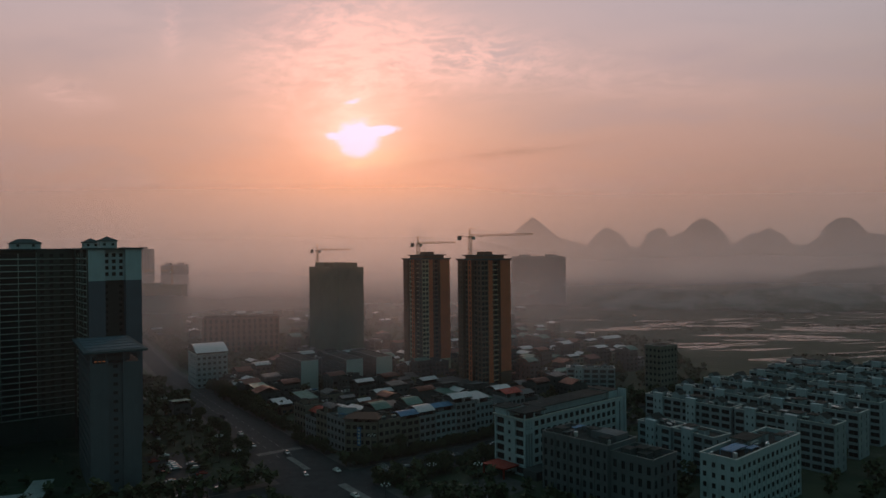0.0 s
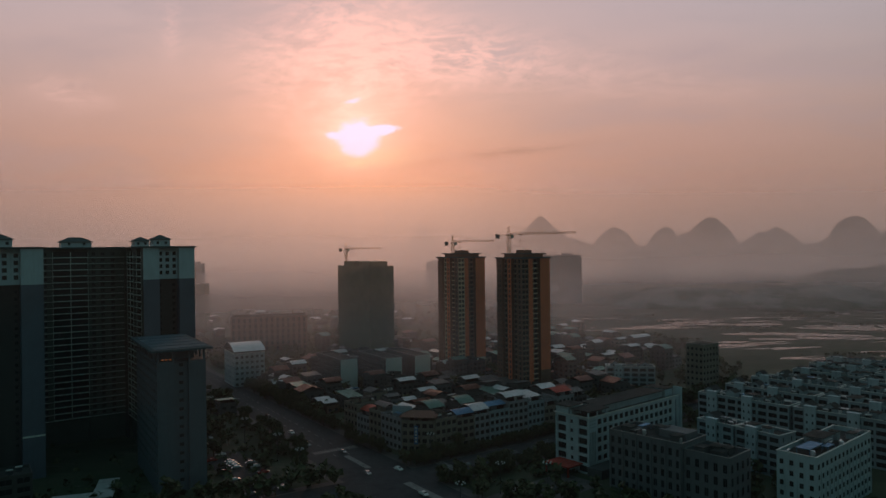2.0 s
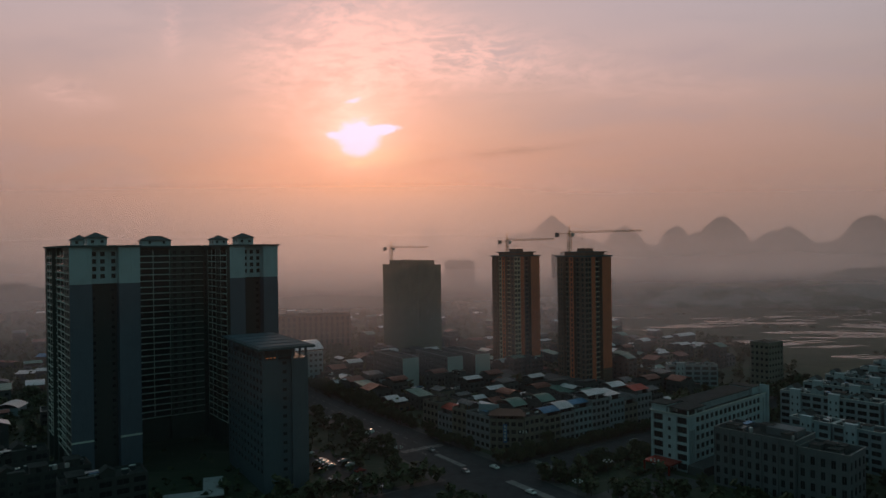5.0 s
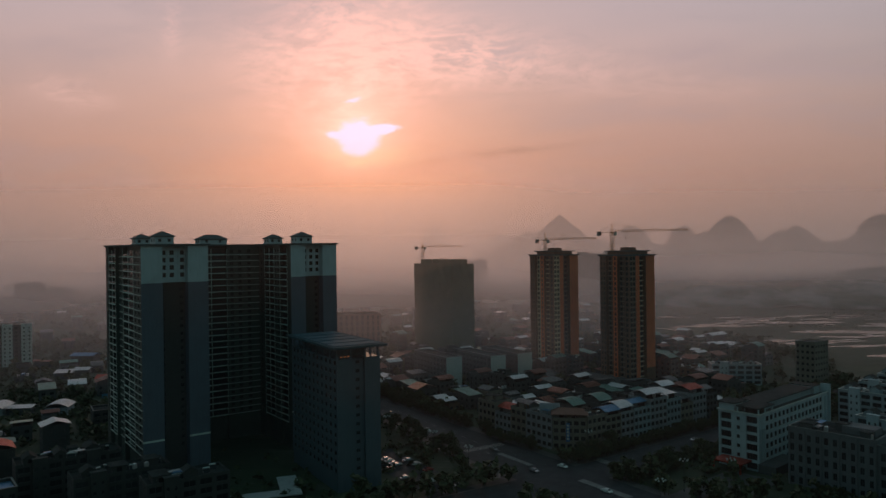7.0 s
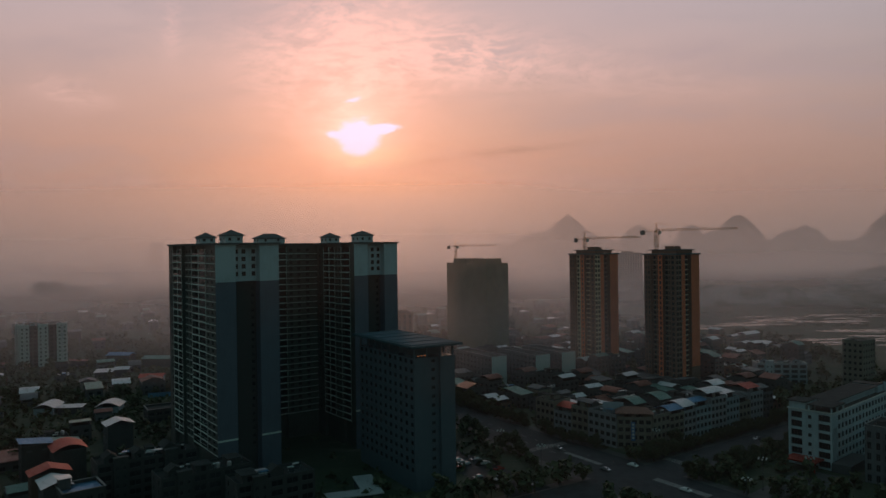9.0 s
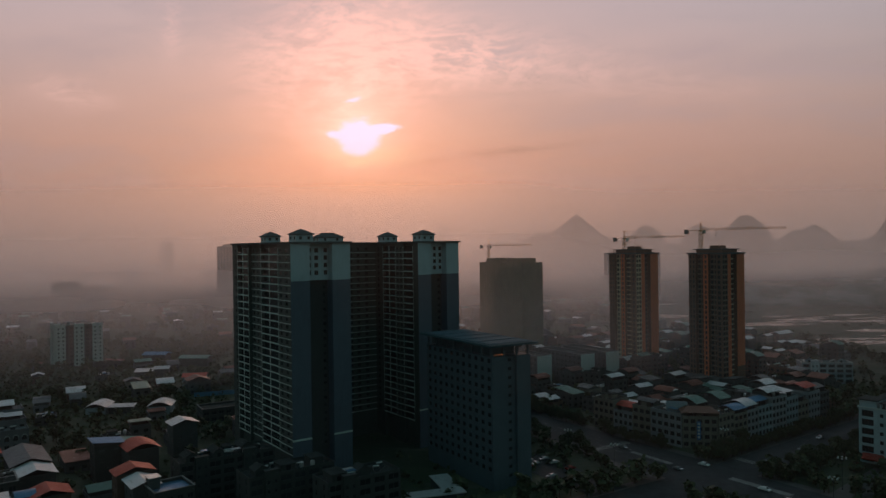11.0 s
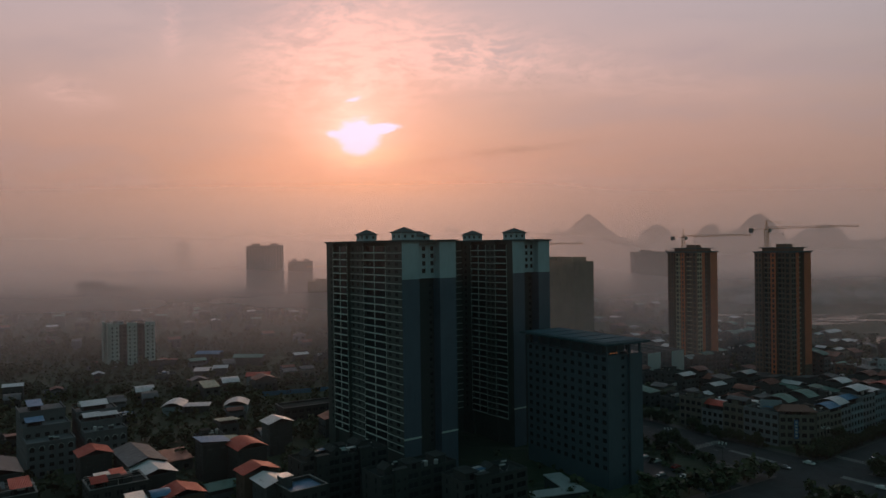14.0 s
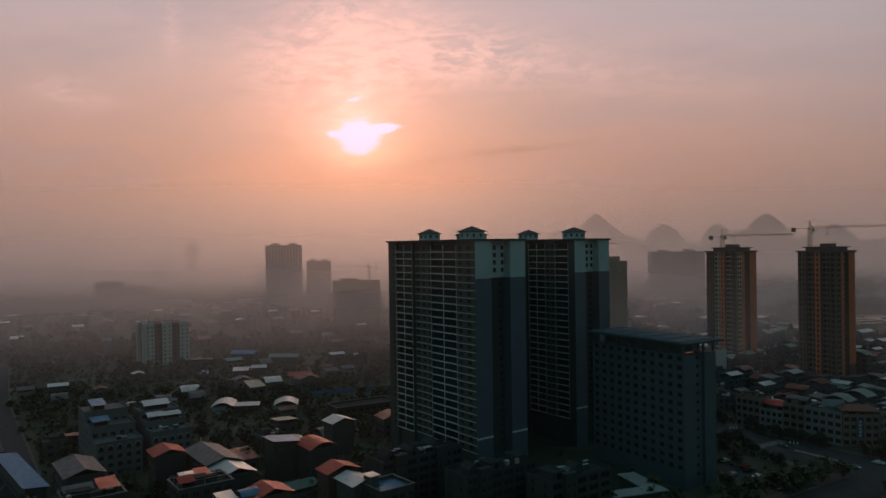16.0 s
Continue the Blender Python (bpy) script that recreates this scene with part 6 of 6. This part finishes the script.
def tree_template(i, rng):
    h = rng.uniform(8.0, 11.5)
    t = Shape()
    t.bar((0, 0, 0), (0.1, 0, h * 0.4), 0.28, 0, 7, 0.17)
    ends = []
    for k in range(9):
        a, r = 2 * math.pi * k / 9 * 2 + rng.uniform(-0.4, 0.4), rng.uniform(1.2, 3.6)
        e = (r * math.cos(a), r * math.sin(a), h * rng.uniform(0.36, 0.84))
        t.bar((0.05, 0, h * rng.uniform(0.2, 0.36)), e, 0.12, 0, 5, 0.04)
        ends.append(e)
    ends.append((0, 0, h * 0.88))
    ob = part("tree", t, bark, None, "dark leafy street tree with a broad uneven crown")
    tagged(ob, category="tree", group="street trees")
    c = Shape()
    crown_quads(c, ends, 85, 0.42, rng, 2.3)
    part("crown", c, leaf, ob)
    return ob


rng = random.Random(14)
TREES = [tree_template(i, rng) for i in range(6)]
TREE_USED = set()
WOODS = Shape()
TREE_COUNT = [0]


def set_tree(x, y, rng, scale=1.0, near=True):
    i = rng.randrange(6)
    k = scale * rng.uniform(0.75, 1.25)
    if not near or TREE_COUNT[0] >= 285:
        h = 9 * k
        WOODS.bar((x, y, 0), (x, y, h * 0.5), 0.25, 1, 4, 0.1)
        ends = [(x + rng.uniform(-2, 2) * k, y + rng.uniform(-2, 2) * k, h * rng.uniform(0.25, 0.8)) for _ in range(5)]
        crown_quads(WOODS, ends, 12, 1.15 * k, rng, 2.4 * k)
        return
    TREE_COUNT[0] += 1
    m = place(x, y, rng.uniform(0, 360)) @ Matrix.Scale(k, 4)
    if i not in TREE_USED:
        TREE_USED.add(i)
        TREES[i].matrix_basis = m
    else:
        copy_thing(TREES[i], m)


def belt(line, off0, off1, step, rng, t0=0.0, t1=1.0, scale=1.0, near=True):
    """A belt of trees along a line, between two offsets to its right."""
    a, b = Vector(line[0]), Vector(line[1])
    d = (b - a).normalized()
    nrm = Vector((d.y, -d.x))
    L = (b - a).length
    pos = L * t0
    while pos < L * t1:
        p = a + d * pos + nrm * rng.uniform(off0, off1)
        if not near_line(p.x, p.y, AVENUE, 15.5 if p.y < 312 else (11.5 if p.y < 400 else 8.5)) and not near_line(p.x, p.y, STREET, 9.5):
            ok = True
            for ox, oy, ang, x0, x1, y0, y1 in TAKEN:
                c, s_ = math.cos(radians(ang)), math.sin(radians(ang))
                lx, ly = (p.x - ox) * c + (p.y - oy) * s_, -(p.x - ox) * s_ + (p.y - oy) * c
                if x0 < lx < x1 and y0 < ly < y1:
                    ok = False
            if ok:
                set_tree(p.x, p.y, rng, scale, near)
        pos += step * rng.uniform(0.7, 1.3)


# thick belts along both roads and round the crossing
for k in range(2):
    belt(STREET[1:3], -9.5, -15, 3.6, rng, scale=0.72)
    belt(STREET[1:3], 9.5, 20, 3.0, rng, scale=0.8)
    belt(AVENUE[1:3], 10, 19, 3.4, rng, 0.03, 0.75, 0.85)
    belt(AVENUE[1:3], -10, -24, 6.0, rng, 0.0, 0.85, 0.8)
belt(STREET[2:4], -9.5, -15, 4.5, rng)
belt(STREET[2:4], 9.5, 15, 4.5, rng)
belt(AVENUE[0:2], 17, 40, 4.6, rng, 0.45, 0.8, 0.7)
belt(AVENUE[0:2], 15.5, 24, 6.0, rng, 0.45, 0.95, 0.7)
belt(AVENUE[0:2], -15.5, -40, 6.0, rng, 0.3, 0.9, 0.8)
belt(STREET[0:2], -9.5, -16, 6, rng, 0.35, 0.95)
belt(AVENUE[2:4], 15.5, 21, 7, rng, near=False)
belt(AVENUE[2:4], -15.5, -21, 7, rng, near=False)
for k in range(3000):
    x, y = rng.uniform(-620, 190), rng.uniform(190, 700)
    if free(x, y, 2) and noise.noise(Vector((x * 0.02, y * 0.02, 0))) > -0.35:
        set_tree(x, y, rng, 0.8, y < 300 and k % 2 == 0)
for k in range(1700):
    x, y = rng.uniform(-1000, 80), rng.uniform(680, 1400)
    if noise.noise(Vector((x * 0.012, y * 0.012, 3))) > -0.2:
        set_tree(x, y, rng, 1.0, False)
for k in range(20):
    cx, cy = rng.uniform(60, 680), rng.uniform(520, 980)
    lean = rng.uniform(-0.15, 0.15)
    for _ in range(rng.randrange(20, 40)):
        along = rng.uniform(-34, 34)
        set_tree(cx + along, cy + along * lean + rng.gauss(0, 1.5), rng, 0.26, False)
# scrub and low growth between the houses
SCRUB = Shape()
for k in range(9000):
    x, y = rng.uniform(-640, 130), rng.uniform(180, 720)
    if near_line(x, y, AVENUE, 15.5) or near_line(x, y, STREET, 9.5) or near_line(x, y, LANE, 5) or not free(x, y, -1.0) and rng.random() < 0.8:
        continue
    h = rng.uniform(0.6, 2.4)
    crown_quads(SCRUB, [(x, y, h * 0.5)], 6, rng.uniform(0.7, 1.3), rng, h * 0.9)
part("undergrowth", SCRUB, leaf, None, "dark scrub and low bushes between the houses", kind="stuff")["category"] = "bushes"
part("woodland", WOODS, [leaf, bark], None, "dark scattered trees and groves across the plain", kind="stuff")["category"] = "trees"


# ---- street furniture and cars ----
CAR_PAINTS = [plain("car_white", (0.70, 0.70, 0.70), 0.25, 0, 0.5, 0.1), plain("car_silver", (0.42, 0.43, 0.45), 0.25, 0.6, 0.5, 0.1), plain("car_black", (0.02, 0.02, 0.022), 0.2, 0, 0.5, 0.1), plain("car_red", (0.28, 0.03, 0.025), 0.25, 0, 0.5, 0.1)]
CAR_WORDS = ["white", "silver", "black", "dark red"]


def car_template(i):
    ob = thing("car", "%s saloon car standing on the asphalt" % CAR_WORDS[i], "car", place(0, 0, 0), "cars")
    prof = [(-2.2, 0.35), (-2.25, 0.75), (-1.5, 0.92), (-0.9, 1.42), (0.75, 1.42), (1.5, 0.95), (2.15, 0.82), (2.25, 0.40)]
    s = Shape()
    for sy in (-1, 1):
        pts = [(x, sy * (0.85 if z < 1.0 else 0.66), z) for x, z in prof]
        s.face(pts if sy < 0 else list(reversed(pts)))
    for (xa, za), (xb, zb) in zip(prof, prof[1:] + prof[:1]):
        wa, wb = (0.85 if za < 1.0 else 0.66), (0.85 if zb < 1.0 else 0.66)
        s.face([(xa, -wa, za), (xa, wa, za), (xb, wb, zb), (xb, -wb, zb)])
    part("body", s, CAR_PAINTS[i], ob)
    for (xa, za), (xb, zb) in (((-1.42, 0.98), (-0.95, 1.37)), ((0.8, 1.37), (1.42, 1.0))):
        g1 = Shape()
        e = 0.02
        g1.face([(xa - e, -0.68, za + e), (xb - e, -0.62, zb + e), (xb - e, 0.62, zb + e), (xa - e, 0.68, za + e)] if xa < 0 else [(xa + e, -0.62, za + e), (xb + e, -0.68, zb + e), (xb + e, 0.68, zb + e), (xa + e, 0.62, za + e)])
        part("windscreen" if xa > 0 else "rear_window", g1, glass, ob)
    for x in (-1.35, 1.4):
        for y in (-0.78, 0.62):
            t = Shape()
            t.bar((x, y, 0.33), (x, y + 0.18, 0.33), 0.33, 0, 10)
            part("wheel", t, rubber, ob)
    return ob


CARS = [car_template(i) for i in range(4)]
CAR_USED = set()


def set_car(x, y, angle, z, rng):
    i = rng.choice((0, 0, 1, 1, 2, 3))
    m = place(x, y, angle + rng.uniform(-3, 3), z)
    if i not in CAR_USED:
        CAR_USED.add(i)
        CARS[i].matrix_basis = m
    else:
        copy_thing(CARS[i], m)


rng = random.Random(33)
# car park between the hotel and the avenue
s = Shape()
s.box(-24, 44, -9, 9, 0.0, 0.045)
tagged(part("pavement_3", s, asphalt, None, "worn asphalt car park", place(-112, 300, -57)), category="car park", kind="structure")
s = Shape()
s.box(-26, 26, -10, 10, 0.0, 0.05)
tagged(part("pavement_4", s, paving, None, "paved forecourt of the office block", place(8, 262, 41)), category="forecourt", kind="structure")
for rowy in (-6.5, -1.0, 6.0):
    for k in range(20):
        if rng.random() < 0.34:
            p = place(-112, 300, -57) @ Vector((-22 + k * 3.2, rowy, 0))
            set_car(p.x, p.y, 33, 0.05, rng)
for x, y, a in ((-140, 350, -57), (-146, 357, -57), (-137, 344, -57), (-143, 354, -57), (-56, 287, -57), (-44, 292, -57), (-30, 250, -57), (-88, 330, -57), (-100, 352, 123), (-70, 318, 123), (-16, 296, 35), (5, 312, 35), (22, 329, 215), (-120, 388, 123), (-33, 262, 123)):
    set_car(x, y, a, 0.075, rng)
for k in range(14):
    p = place(-318, 306, 20) @ Vector((rng.uniform(0, 22), rng.choice((0, 6, 12)), 0))
    set_car(p.x, p.y, 20 + rng.choice((0, 90)), 0.0, rng)


def lamp_template():
    ob = thing("street_lamp", "tall street lamp with a ring of globe lights", "street lamp", place(0, 0, 0), "street lamps")
    s = Shape()
    s.bar((0, 0, 0), (0, 0, 0.8), 0.22, 0, 8)
    s.bar((0, 0, 0.8), (0, 0, 11), 0.11, 0, 6, 0.08)
    part("post", s, steel_dark, ob)
    for k in range(6):
        a = 2 * math.pi * k / 6
        x, y = 1.5 * math.cos(a), 1.5 * math.sin(a)
        arm = Shape()
        arm.bar((0, 0, 10.4), (x, y, 11.2), 0.05, 0, 4)
        o = part("arm", arm, steel_dark, ob)
        b = bmesh.new()
        bmesh.ops.create_icosphere(b, subdivisions=1, radius=0.34, matrix=Matrix.Translation((x, y, 11.5)))
        me = bpy.data.meshes.new("globe")
        b.to_mesh(me)
        b.free()
        me.materials.append(white_trim)
        part("globe", me, [], o)
    return ob


lamp = lamp_template()
first = True
for x, y in ((-5, 262), (-82, 283), (-118, 335), (-31, 304), (12, 262), (-96, 306), (-20, 240), (-150, 385)):
    if first:
        lamp.matrix_basis, first = place(x, y, 0, 0.02), False
    else:
        copy_thing(lamp, place(x, y, rng.uniform(0, 60), 0.02))

# pale medians, lane lines and zebra crossings
def strip(name, label, cat, x, y, angle, L, W2, z, mat, lift=0.0):
    s = Shape()
    if lift:
        s.box(-L / 2, L / 2, -W2 / 2, W2 / 2, 0, lift)
    else:
        s.face([(-L / 2, -W2 / 2, 0), (L / 2, -W2 / 2, 0), (L / 2, W2 / 2, 0), (-L / 2, W2 / 2, 0)])
    return tagged(part(name, s, mat, None, label, place(x, y, angle, z)), category=cat, kind="structure")


strip("median_1", "pale raised concrete median of the avenue", "median", -62, 303.5, -57, 21, 2.6, 0.062, concrete, 0.16)
strip("median_2", "pale raised concrete median of the avenue", "median", -33, 266, -55, 24, 3.4, 0.062, concrete, 0.16)
for side, off in (("trim_1", 3.0), ("trim_2", -3.0)):
    s = Shape()
    a, b = Vector(AVENUE[1]), Vector(AVENUE[2])
    d = (b - a).normalized()
    nrm = Vector((d.y, -d.x))
    for k in range(26):
        p = a + d * (14 + k * 9) + nrm * off
        q = p + d * 4
        e = nrm * 0.12
        s.face([(p.x + e.x, p.y + e.y, 0.066), (q.x + e.x, q.y + e.y, 0.066), (q.x - e.x, q.y - e.y, 0.066), (p.x - e.x, p.y - e.y, 0.066)])
    tagged(part(side, s, road_paint, None, "worn white lane dashes", kind="structure"), category="road marking")
for j, (cx, cy, ang) in enumerate(((-74, 322, -57), (-22, 294, 36))):
    s = Shape()
    for k in range(-9, 10):
        s.box(-2.0, 2.0, k * 1.1 - 0.28, k * 1.1 + 0.28, 0, 0.006)
    tagged(part("trim_%d" % (5 + j), s, road_paint, None, "worn zebra crossing", place(cx, cy, ang, 0.078)), category="road marking", kind="structure")
